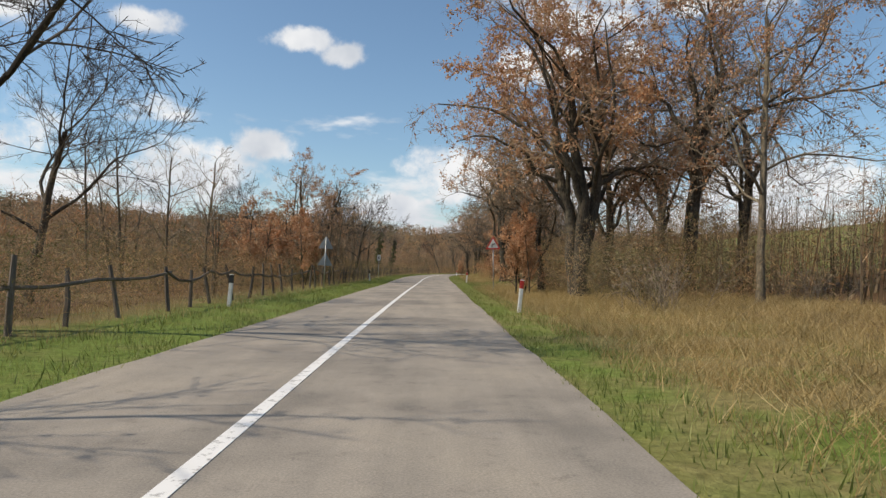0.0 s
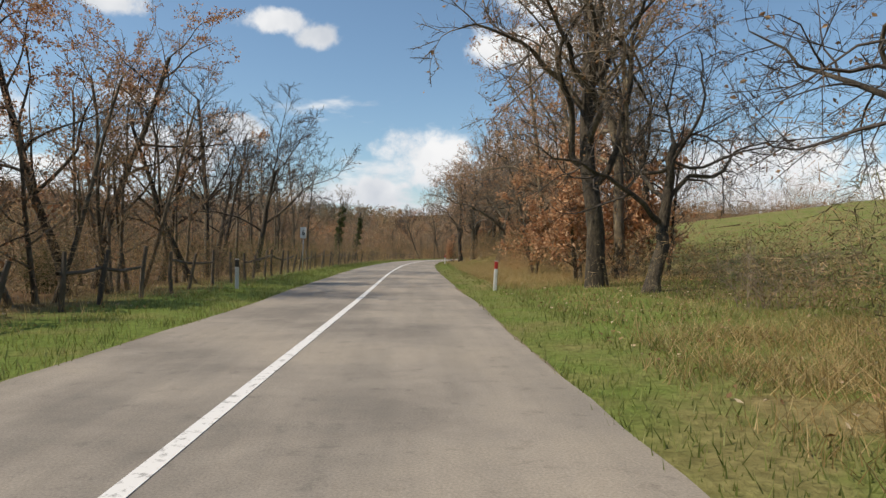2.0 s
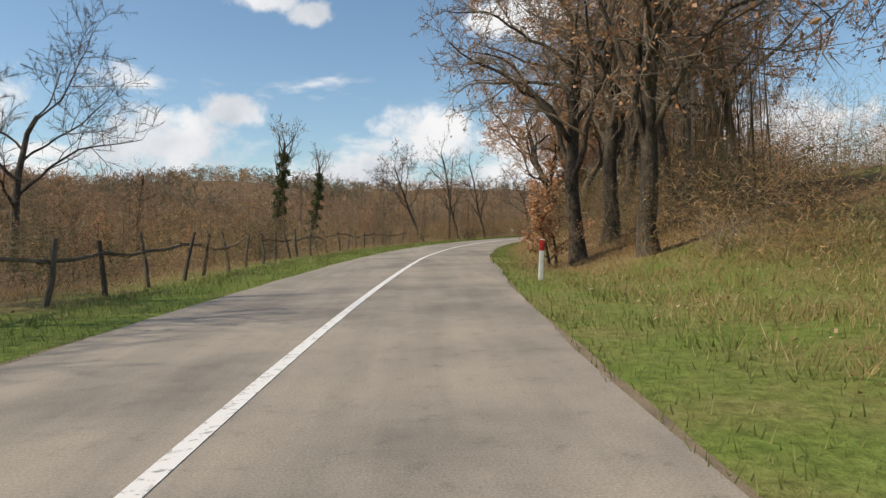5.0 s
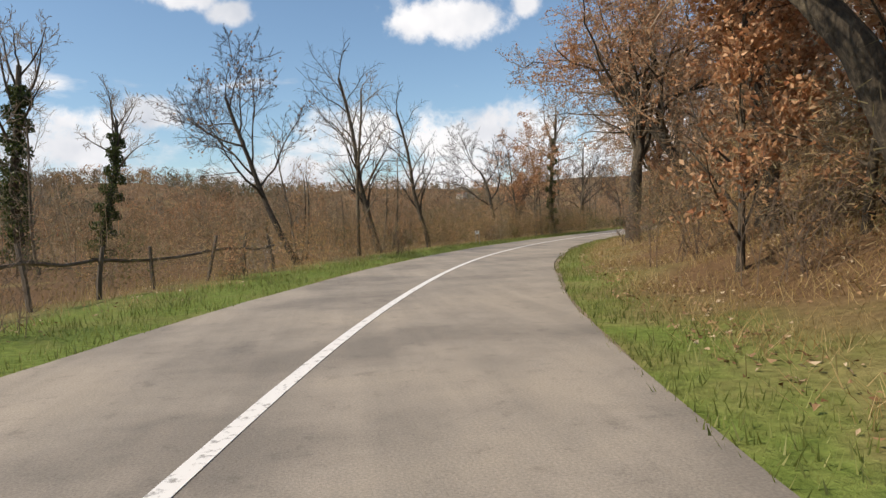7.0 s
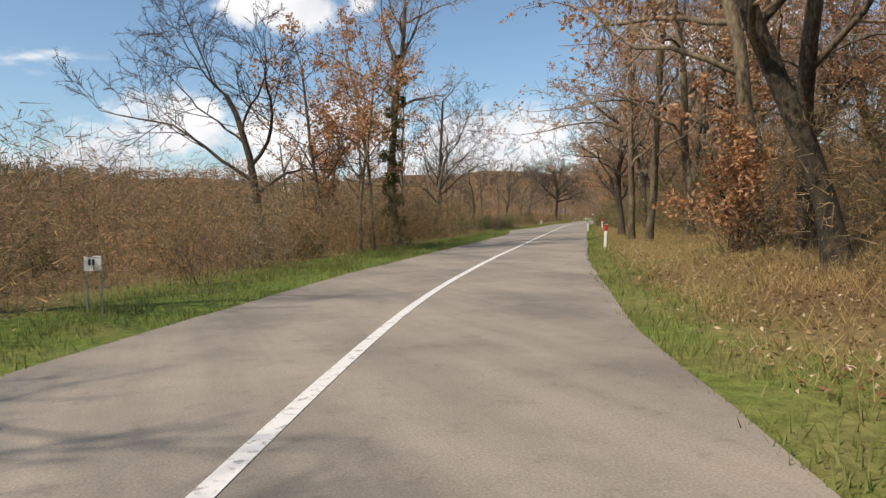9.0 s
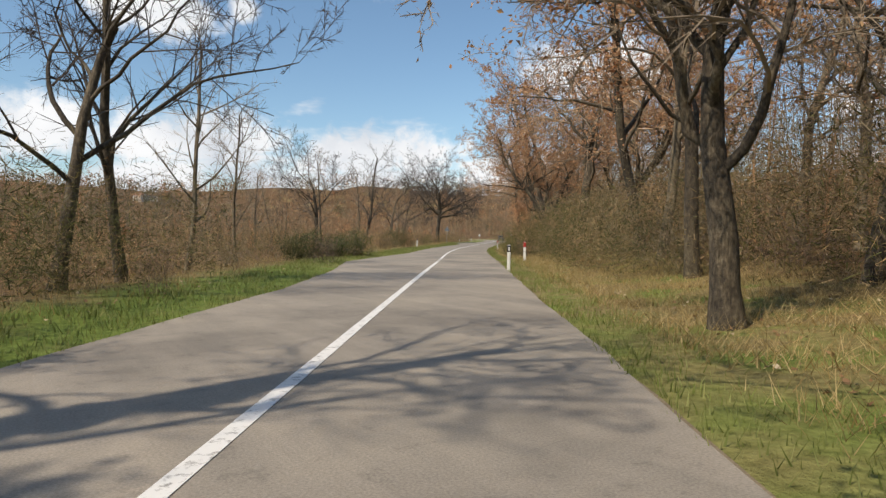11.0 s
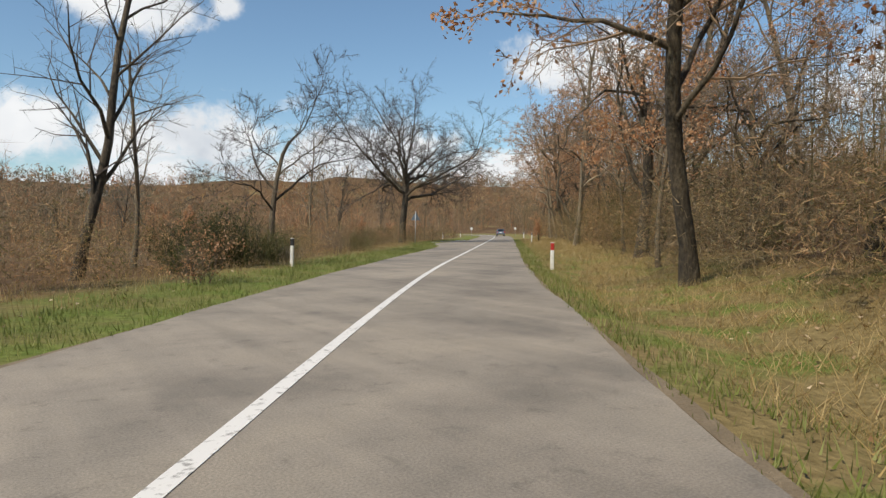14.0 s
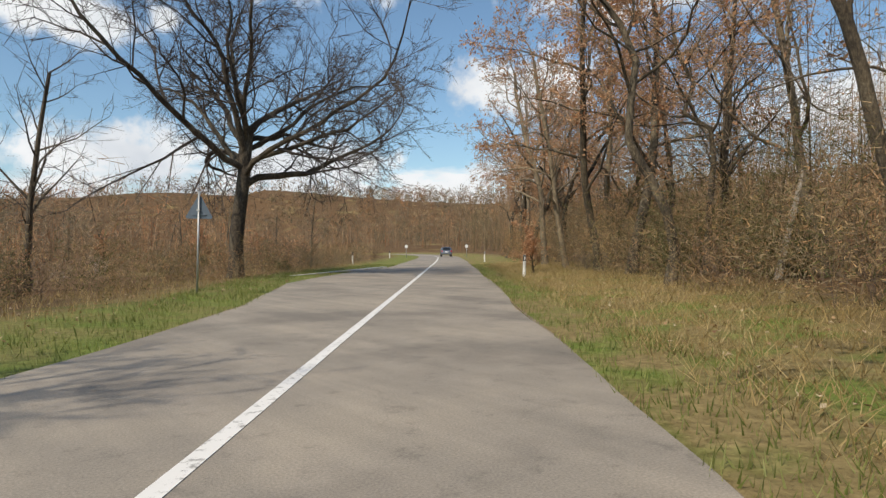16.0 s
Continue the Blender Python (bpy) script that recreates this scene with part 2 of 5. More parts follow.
LEAF_IVY = leafy("ivy_leaves", [(0.0, (0.028, 0.048, 0.014)), (0.6, (0.075, 0.105, 0.026)), (1.0, (0.18, 0.20, 0.055))], 0.2, 0.4)
LEAF_OLIVE = leafy("broom_shoots", [(0.0, (0.07, 0.072, 0.025)), (0.5, (0.15, 0.145, 0.05)), (0.8, (0.24, 0.215, 0.085)), (1.0, (0.30, 0.23, 0.12))], 0.3)
BLOSSOM = leafy("white_blossom", [(0.0, (0.45, 0.43, 0.38)), (1.0, (0.75, 0.73, 0.68))], 0.3)
GRASS = leafy("fresh_grass", [(0.0, (0.135, 0.165, 0.04)), (0.5, (0.235, 0.275, 0.075)), (1.0, (0.38, 0.385, 0.16))], 0.45)
STRAW = leafy("dry_grass", [(0.0, (0.26, 0.185, 0.075)), (0.5, (0.41, 0.305, 0.13)), (1.0, (0.57, 0.45, 0.24))], 0.35)
LITTER = leafy("fallen_leaves", [(0.0, (0.16, 0.085, 0.04)), (0.6, (0.33, 0.21, 0.11)), (1.0, (0.58, 0.48, 0.34))], 0.1)
DEAD_WOOD = mottled("bleached_dead_wood", [(0.3, (0.20, 0.17, 0.13)), (0.5, (0.38, 0.33, 0.26)), (0.7, (0.52, 0.47, 0.38))], 2, 25, 0.9, 0.6, 0.01, (1, 1, 0.15))
FENCE_WOOD = mottled("weathered_fence_wood", [(0.3, (0.05, 0.04, 0.032)), (0.5, (0.13, 0.105, 0.08)), (0.7, (0.25, 0.215, 0.17))], 2, 25, 0.9, 0.8, 0.01, (1, 1, 0.15), vary=0.3)
POST_WHITE = mottled("dirty_white_plastic", [(0.3, (0.52, 0.50, 0.46)), (0.5, (0.72, 0.71, 0.68)), (0.7, (0.80, 0.79, 0.77))], 3, 20, 0.5, 0.1, 0.002)
BLACK_BAND = mottled("black_plastic", [(0.3, (0.015, 0.015, 0.016)), (0.7, (0.04, 0.04, 0.042))], 5, 30, 0.45, 0)
RED_BAND = mottled("red_reflective", [(0.3, (0.36, 0.02, 0.02)), (0.7, (0.55, 0.05, 0.04))], 5, 30, 0.35, 0)
SILVER = mottled("reflector_glass", [(0.3, (0.6, 0.6, 0.6)), (0.7, (0.8, 0.8, 0.8))], 5, 60, 0.2, 0.2, 0.002)
GALV = mottled("galvanised_steel", [(0.3, (0.30, 0.31, 0.31)), (0.7, (0.50, 0.51, 0.50))], 6, 40, 0.5, 0.05, 0.001, metal=0.7)
SIGN_BACK = mottled("grey_sign_back", [(0.3, (0.22, 0.24, 0.25)), (0.7, (0.36, 0.38, 0.39))], 3, 20, 0.5, 0.05, 0.001, metal=0.3)
SIGN_WHITE = mottled("sign_white", [(0.3, (0.62, 0.62, 0.60)), (0.7, (0.78, 0.78, 0.77))], 3, 20, 0.4, 0)
SIGN_RED = mottled("sign_red", [(0.3, (0.42, 0.025, 0.02)), (0.7, (0.58, 0.05, 0.04))], 3, 20, 0.4, 0)
SIGN_BLUE = mottled("slate_sign_back", [(0.3, (0.075, 0.10, 0.13)), (0.7, (0.12, 0.155, 0.19))], 3, 20, 0.5, 0)
INK = mottled("black_ink", [(0.3, (0.012, 0.012, 0.012)), (0.7, (0.03, 0.03, 0.03))], 3, 20, 0.5, 0)
CAR_PAINT = mottled("grey_car_paint", [(0.3, (0.20, 0.22, 0.25)), (0.7, (0.25, 0.27, 0.30))], 1, 8, 0.25, 0, metal=0.6)
CAR_GLASS = mottled("tinted_glass", [(0.3, (0.01, 0.012, 0.014)), (0.7, (0.02, 0.022, 0.025))], 1, 8, 0.08, 0)
TYRE = mottled("tyre_rubber", [(0.3, (0.015, 0.015, 0.015)), (0.7, (0.035, 0.035, 0.035))], 4, 40, 0.85, 0.3, 0.004)
LAMP_RED = mottled("tail_lamp_red", [(0.3, (0.30, 0.01, 0.01)), (0.7, (0.42, 0.02, 0.02))], 4, 40, 0.2, 0)
PLASTER = mottled("pale_plaster", [(0.3, (0.55, 0.50, 0.42)), (0.7, (0.70, 0.66, 0.58))], 0.6, 8, 0.9, 0.2, 0.01)
ROOF_TILE = mottled("clay_tiles", [(0.3, (0.22, 0.10, 0.06)), (0.7, (0.34, 0.18, 0.11))], 0.8, 9, 0.9, 0.4, 0.02)
FAR_WOOD = leafy("far_bare_wood", [(0.0, (0.155, 0.12, 0.086)), (0.5, (0.28, 0.223, 0.162)), (0.9, (0.41, 0.33, 0.242)), (1.0, (0.46, 0.345, 0.225))], 0.3, 0.9, 0.035,
                 [(0.0, (0.42, 0.50, 0.40)), (0.22, (0.78, 0.82, 0.78)), (0.5, (1.1, 1.02, 0.92)), (0.78, (1.18, 0.97, 0.78)), (0.92, (1.3, 0.86, 0.60)), (1.0, (1.4, 1.36, 1.25))])
# haze of the distance is mixed into this colour, paler and greyer than FAR_WOOD
HILL_WOOD = leafy("hazy_hill_wood", [(0.0, (0.17, 0.132, 0.10)), (0.5, (0.29, 0.23, 0.17)), (1.0, (0.42, 0.335, 0.25))], 0.3, 0.9, 0.012,
                  [(0.0, (0.42, 0.52, 0.42)), (0.3, (0.78, 0.84, 0.84)), (0.55, (1.0, 0.98, 0.94)), (0.75, (1.2, 0.98, 0.80)), (0.9, (1.35, 0.88, 0.62)), (1.0, (1.5, 1.4, 1.15))])
BRAMBLE = leafy("bramble_tangle", [(0.0, (0.155, 0.12, 0.084)), (0.45, (0.31, 0.243, 0.172)), (0.75, (0.45, 0.36, 0.255)), (0.9, (0.45, 0.325, 0.205)), (1.0, (0.34, 0.30, 0.15))], 0.35, 0.9, 0.11,
                [(0.0, (0.30, 0.42, 0.24)), (0.2, (0.62, 0.68, 0.52)), (0.45, (1.0, 1.0, 0.95)), (0.7, (1.1, 1.0, 0.86)), (0.87, (1.18, 0.92, 0.72)), (1.0, (1.45, 1.36, 1.12))])
TWIG_BUSH = mottled("thorny_stems", [(0.35, (0.07, 0.05, 0.035)), (0.65, (0.21, 0.15, 0.10))], 0.6, 6, 0.9, 0, vary=0.3)
LEAF_JUNIPER = leafy("juniper_needles", [(0.0, (0.035, 0.05, 0.02)), (0.6, (0.085, 0.10, 0.036)), (1.0, (0.18, 0.175, 0.065))], 0.25, 0.6)
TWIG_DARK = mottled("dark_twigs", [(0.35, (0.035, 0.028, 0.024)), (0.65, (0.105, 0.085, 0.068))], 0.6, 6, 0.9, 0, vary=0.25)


# ---- small builders ----
def mesh_of(name, verts, faces, mat, smooth=False):
    me = bpy.data.meshes.new(name)
    me.from_pydata([tuple(v) for v in verts] if not isinstance(verts, np.ndarray) else verts.tolist(), [], faces)
    me.materials.append(mat)
    if smooth:
        me.shade_smooth()
    return me


def empty(name, m, **tags):
    ob = new(name)
    ob.empty_display_size = 0.2
    ob.matrix_basis = m
    return tagged(ob, **tags)


def child(name, me, parent, label="", m=None):
    ob = new(name, me)
    ob.parent = parent
    if m is not None:
        ob.matrix_basis = m
    return tagged(ob, label=label) if label else ob


def part(name, bm, mat, parent, label="", m=None, smooth=False):
    me = bpy.data.meshes.new(name)
    bm.to_mesh(me)
    bm.free()
    me.materials.append(mat)
    if smooth:
        me.shade_smooth()
    return child(name, me, parent, label, m)


def box(bm, size, at=(0, 0, 0), rot=(0, 0, 0), bevel=0.0, taper=1.0):
    r = bmesh.ops.create_cube(bm, size=1.0)
    for v in r["verts"]:
        k = taper if v.co.z > 0 else 1.0
        v.co = Vector((v.co.x * size[0] * k, v.co.y * size[1] * k, v.co.z * size[2]))
    if bevel:
        es = list({e_ for v in r["verts"] for e_ in v.link_edges})
        r2 = bmesh.ops.bevel(bm, geom=es, offset=bevel, segments=2, affect="EDGES", profile=0.6)
        vs = list({v for f_ in r2["faces"] for v in f_.verts} | {v for v in r["verts"] if v.is_valid})
    else:
        vs = r["verts"]
    bmesh.ops.transform(bm, matrix=pose(*at, *rot), verts=vs)


def cyl(bm, r1, r2, h, at=(0, 0, 0), rot=(0, 0, 0), seg=12):
    r = bmesh.ops.create_cone(bm, cap_ends=True, segments=seg, radius1=r1, radius2=r2, depth=h)
    bmesh.ops.transform(bm, matrix=pose(*at, *rot), verts=r["verts"])


def prism(bm, outline, y0, y1):
    """An outline in x, z pushed from y0 to y1."""
    a = [bm.verts.new((x, y0, z)) for x, z in outline]
    b = [bm.verts.new((x, y1, z)) for x, z in outline]
    n_ = len(outline)
    bm.faces.new(a)
    bm.faces.new(b[::-1])
    for i in range(n_):
        bm.faces.new((a[i], b[i], b[(i + 1) % n_], a[(i + 1) % n_]))
    bmesh.ops.recalc_face_normals(bm, faces=bm.faces)


# ---- the road's line ----
ROAD = [(-1.5, -70.0), (-1.5, -30.0), (-1.5, 0.0), (-1.2, 36.3), (-0.9, 54.5), (-0.7, 72.9),
        (-0.4, 85.7), (0.2, 100.0), (1.7, 117.3), (2.4, 122.4), (4.6, 134.0), (9.6, 149.4), (16.6, 163.3),
        (22.7, 172.5), (30.1, 182.7), (42.5, 199.7), (49.5, 209.2), (59.9, 223.4), (71.2, 237.8), (83.4, 252.0),
        (106.3, 278.5), (132.3, 308.8), (154.4, 336.0), (170.7, 361.2), (182.0, 389.0), (190.3, 428.1)]


def spline(pts, step=1.0):
    p = np.array(pts, float)
    out = []
    for i in range(1, len(p) - 2):
        p0, p1, p2, p3 = p[i - 1:i + 3]
        t0, t1 = 0.0, np.linalg.norm(p1 - p0) ** 0.5
        t2 = t1 + np.linalg.norm(p2 - p1) ** 0.5
        t3 = t2 + np.linalg.norm(p3 - p2) ** 0.5
        for t in np.linspace(t1, t2, 24, endpoint=False):
            a1 = (t1 - t) / (t1 - t0) * p0 + (t - t0) / (t1 - t0) * p1
            a2 = (t2 - t) / (t2 - t1) * p1 + (t - t1) / (t2 - t1) * p2
            a3 = (t3 - t) / (t3 - t2) * p2 + (t - t2) / (t3 - t2) * p3
            b1 = (t2 - t) / (t2 - t0) * a1 + (t - t0) / (t2 - t0) * a2
            b2 = (t3 - t) / (t3 - t1) * a2 + (t - t1) / (t3 - t1) * a3
            out.append((t2 - t) / (t2 - t1) * b1 + (t - t1) / (t2 - t1) * b2)
    q = np.array(out)
    for _ in range(30):
        q[1:-1] = 0.25 * q[:-2] + 0.5 * q[1:-1] + 0.25 * q[2:]
    L = np.concatenate([[0], np.cumsum(np.linalg.norm(np.diff(q, axis=0), axis=1))])
    s = np.arange(0, L[-1], step)
    return np.stack([np.interp(s, L, q[:, 0]), np.interp(s, L, q[:, 1])], 1)


LINE = spline(ROAD)
TAN = np.gradient(LINE, axis=0)
TAN /= np.linalg.norm(TAN, axis=1)[:, None]
NRM = np.stack([TAN[:, 1], -TAN[:, 0]], 1)            # to the right
S0 = int(np.argmin(np.abs(LINE[:, 1])))               # s = 0 beside the start
S = np.arange(len(LINE)) - S0
SMIN, SMAX = float(S[0]), float(S[-1])


def on_road(s, d):
    """x, y at s metres along the road and d metres right of its middle line."""
    s = np.asarray(s, float)
    x = np.interp(s, S, LINE[:, 0]) + np.interp(s, S, NRM[:, 0]) * d
    y = np.interp(s, S, LINE[:, 1]) + np.interp(s, S, NRM[:, 1]) * d
    return x, y


def road_of(x, y):
    """s and signed d of points, by the nearest metre of the road."""
    x, y = np.atleast_1d(np.asarray(x, float)), np.atleast_1d(np.asarray(y, float))
    s, d = np.zeros(x.size), np.zeros(x.size)
    for i in range(0, x.size, 4000):
        dx, dy = x[i:i + 4000, None] - LINE[None, :, 0], y[i:i + 4000, None] - LINE[None, :, 1]
        k = np.argmin(dx * dx + dy * dy, axis=1)
        r = np.arange(len(k))
        s[i:i + 4000] = S[k]
        side = dx[r, k] * NRM[k, 0] + dy[r, k] * NRM[k, 1]
        d[i:i + 4000] = np.sqrt(dx[r, k] ** 2 + dy[r, k] ** 2) * np.where(side >= 0, 1, -1)
    return s, d


def right_edge(s):
    return np.interp(s, [-60, 40, 120, 150, 400], [3.08, 3.05, 2.85, 2.95, 3.05])


def left_edge(s):
    return -np.interp(s, [-60, 0, 50, 80, 130, 205, 213, 221, 229, 237, 285, 292, 307, 308.5, 322, 325, 420],
                      [2.4, 2.35, 2.4, 2.9, 3.0, 2.75, 3.3, 4.4, 3.6, 2.8, 2.9, 3.1, 5.6, 5.8, 2.9, 2.8, 2.8])


def smooth01(v):
    v = np.clip(v, 0, 1)
    return v * v * (3 - 2 * v)


def rolling(x, y, k):
    return np.sin(x * 0.011 * k + 1.3) * np.cos(y * 0.013 * k + 0.4) + 0.5 * np.sin(x * 0.027 * k + y * 0.019 * k)


def height(x, y):
    x, y = np.atleast_1d(np.asarray(x, float)), np.atleast_1d(np.asarray(y, float))
    s, d = road_of(x, y)
    a = np.abs(d)
    bank = np.interp(s, [-60, 60, 100, 112, 128, 155, 172, 200, 222, 245, 262, 420], [.3, .3, .5, 1.6, 2.7, 2.4, .9, .5, 1.1, .9, .3, .3])
    z = np.where(a < 4.0, -0.05, 0.0) + 0.07 * smooth01((a - 4.4) / 2)
    z = z + np.where(d > 0, bank * smooth01((d - 4.6) / 6.5), -0.25 * smooth01((a - 5.0) / 6))
    ditch = np.interp(s, [228, 238, 262, 272], [0, 0.33, 0.33, 0])
    z = z - np.where(d > 0, ditch * smooth01((d - 3.3) / 1.2) * (1 - smooth01((d - 6.5) / 3)), 0.0)
    meadow = np.interp(s, [-60, 20, 45, 140, 160, 420], [.03, .03, .13, .13, .05, .05])
    z = z + np.where(d > 0, (0.05 + (meadow - 0.05) * (1 - smooth01((a - 84) / 24))) * np.clip(a - 14, 0, 70), 0.0)
    z = z + smooth01((a - 110) / 290) * (37 + 8 * rolling(x, y, 1)) + smooth01((a - 420) / 500) * (16 + 12 * rolling(x, y, 0.5))
    z = z + 0.05 * np.sin(x * 0.9) * np.cos(y * 0.8) * smooth01((a - 6) / 4)
    return z


def ground_z(x, y):
    return float(height(x, y)[0])


# ---- ground: one sheet out to the horizon ----
def grid_axis(lo, hi, far):
    mid = np.arange(lo, hi, 2.0)
    out = 2.0 * np.cumsum(1.18 ** np.arange(60))
    out = out[out < far]
    return np.concatenate([lo - out[::-1], mid, mid[-1] + out])


gx, gy = grid_axis(-32, 205, 2500), grid_axis(-30, 400, 2500)
GX, GY = np.meshgrid(gx, gy)
gs, gd = road_of(GX.ravel(), GY.ravel())
gz = height(GX.ravel(), GY.ravel())
nx, ny = len(gx), len(gy)
ii = np.arange(nx * ny).reshape(ny, nx)
gf = np.stack([ii[:-1, :-1], ii[:-1, 1:], ii[1:, 1:], ii[1:, :-1]], -1).reshape(-1, 4)
me = mesh_of("ground", np.stack([GX.ravel(), GY.ravel(), gz], 1), gf.tolist(), GROUND, True)
verge = 1 - smooth01((np.abs(gd) - np.where(gd > 0, 6.5, 5.2)) / 4.0)
verge = np.where((gd > 4.6) & (gs > 110) & (gs < 176), 0.0, verge)
lush = np.where((gd < 0) & (gd > -6.2), np.where(gs > 215, 0.6, 1.0), 0.0)
lush = np.maximum(lush, np.where((gd > 3.5) & (gd < 90) & (gs > 42) & (gs < 60), 0.9, 0.0))
lush = np.maximum(lush, np.where((gd > 3.5) & (gd < 90) & (gs > 84) & (gs < 108), 0.7, 0.0))
lush = np.maximum(lush, np.where((gd > 0) & (gd < 4.4) & (gs < 200), 0.6, 0.0))
wob = 3.0 * np.sin(GX.ravel() * 0.31) * np.cos(GY.ravel() * 0.27)        # the pasture's uneven border
field = smooth01((gd + wob - np.interp(gs, [108, 118], [7, 17])) / 6) * (1 - smooth01((gd + wob - 78) / 16)) * smooth01((gs + wob - 32) / 8) * (1 - smooth01((gs + wob - 138) / 14))
lush = lush * (1 - field) + 0.45 * field
verge = np.maximum(verge, 0.9 * field)
layer = me.attributes.new("lush", "FLOAT", "POINT")
layer.data.foreach_set("value", lush.astype(np.float32))
layer = me.attributes.new("verge", "FLOAT", "POINT")
layer.data.foreach_set("value", verge.astype(np.float32))
tagged(new("ground", me), "rough verge ground with grass, straw and leaf litter", "ground", kind="structure")


def ribbon(name, s, d0, d1, z, mat, thick, kind_label, cat):
    """A slab along the road between two offsets."""
    x0, y0 = on_road(s, d0)
    x1, y1 = on_road(s, d1)
    n_ = len(s)
    v = np.concatenate([np.stack([x0, y0, np.full(n_, z)], 1), np.stack([x1, y1, np.full(n_, z)], 1),
                        np.stack([x0, y0, np.full(n_, z - thick)], 1), np.stack([x1, y1, np.full(n_, z - thick)], 1)])
    f_ = []
    for i in range(n_ - 1):
        f_ += [(i, n_ + i, n_ + i + 1, i + 1), (2 * n_ + i, i, i + 1, 2 * n_ + i + 1), (n_ + i, 3 * n_ + i, 3 * n_ + i + 1, n_ + i + 1)]
    ob = new(name, mesh_of(name, v, f_, mat))
    return tagged(ob, kind_label, cat, kind="structure")


ss = np.arange(SMIN + 2, SMAX - 2, 1.0)
rng = np.random.default_rng(3)
ragg = np.convolve(rng.normal(0, 0.09, len(ss) + 4), np.ones(5) / 5, "same")[2:-2]
ragg2 = np.convolve(rng.normal(0, 0.09, len(ss) + 4), np.ones(5) / 5, "same")[2:-2]
ribbon("road", ss, left_edge(ss) + ragg, right_edge(ss) + ragg2, 0.0, ASPHALT, 0.12, "worn grey-beige two-lane asphalt country road", "road")
ribbon("road_shoulder", ss, left_edge(ss) - 0.05 + ragg2, left_edge(ss) + 0.05, -0.02, GRAVEL, 0.1, "crumbling gravelly road edge", "shoulder")
ribbon("road_shoulder", ss, right_edge(ss) - 0.05, right_edge(ss) + 0.03 + ragg, -0.02, GRAVEL, 0.1, "crumbling gravelly road edge", "shoulder")
for a, b in [(SMIN + 4, 221.9)]:
    ribbon("centre_line", np.append(np.arange(a, b, 1.0), b), -0.07, 0.07, 0.006, PAINT, 0.005, "worn white solid centre line", "road marking")
for a in (222.7, 224.0):
    ribbon("centre_dash", np.linspace(a, a + 0.8, 3), -0.07, 0.07, 0.006, PAINT, 0.005, "worn short white centre dash", "road marking")
ribbon("centre_line", np.arange(225.8, SMAX - 4, 1.0), -0.07, 0.07, 0.006, PAINT, 0.005, "worn white solid centre line", "road marking")
ribbon("edge_kerb", np.arange(307.5, 323, 1.0), np.interp(np.arange(307.5, 323, 1.0), [307, 323], [-5.9, -2.9]) - 0.25,
       np.interp(np.arange(307.5, 323, 1.0), [307, 323], [-5.9, -2.9]), 0.05, SIGN_WHITE, 0.15, "low pale concrete kerb at the track mouth", "kerb")


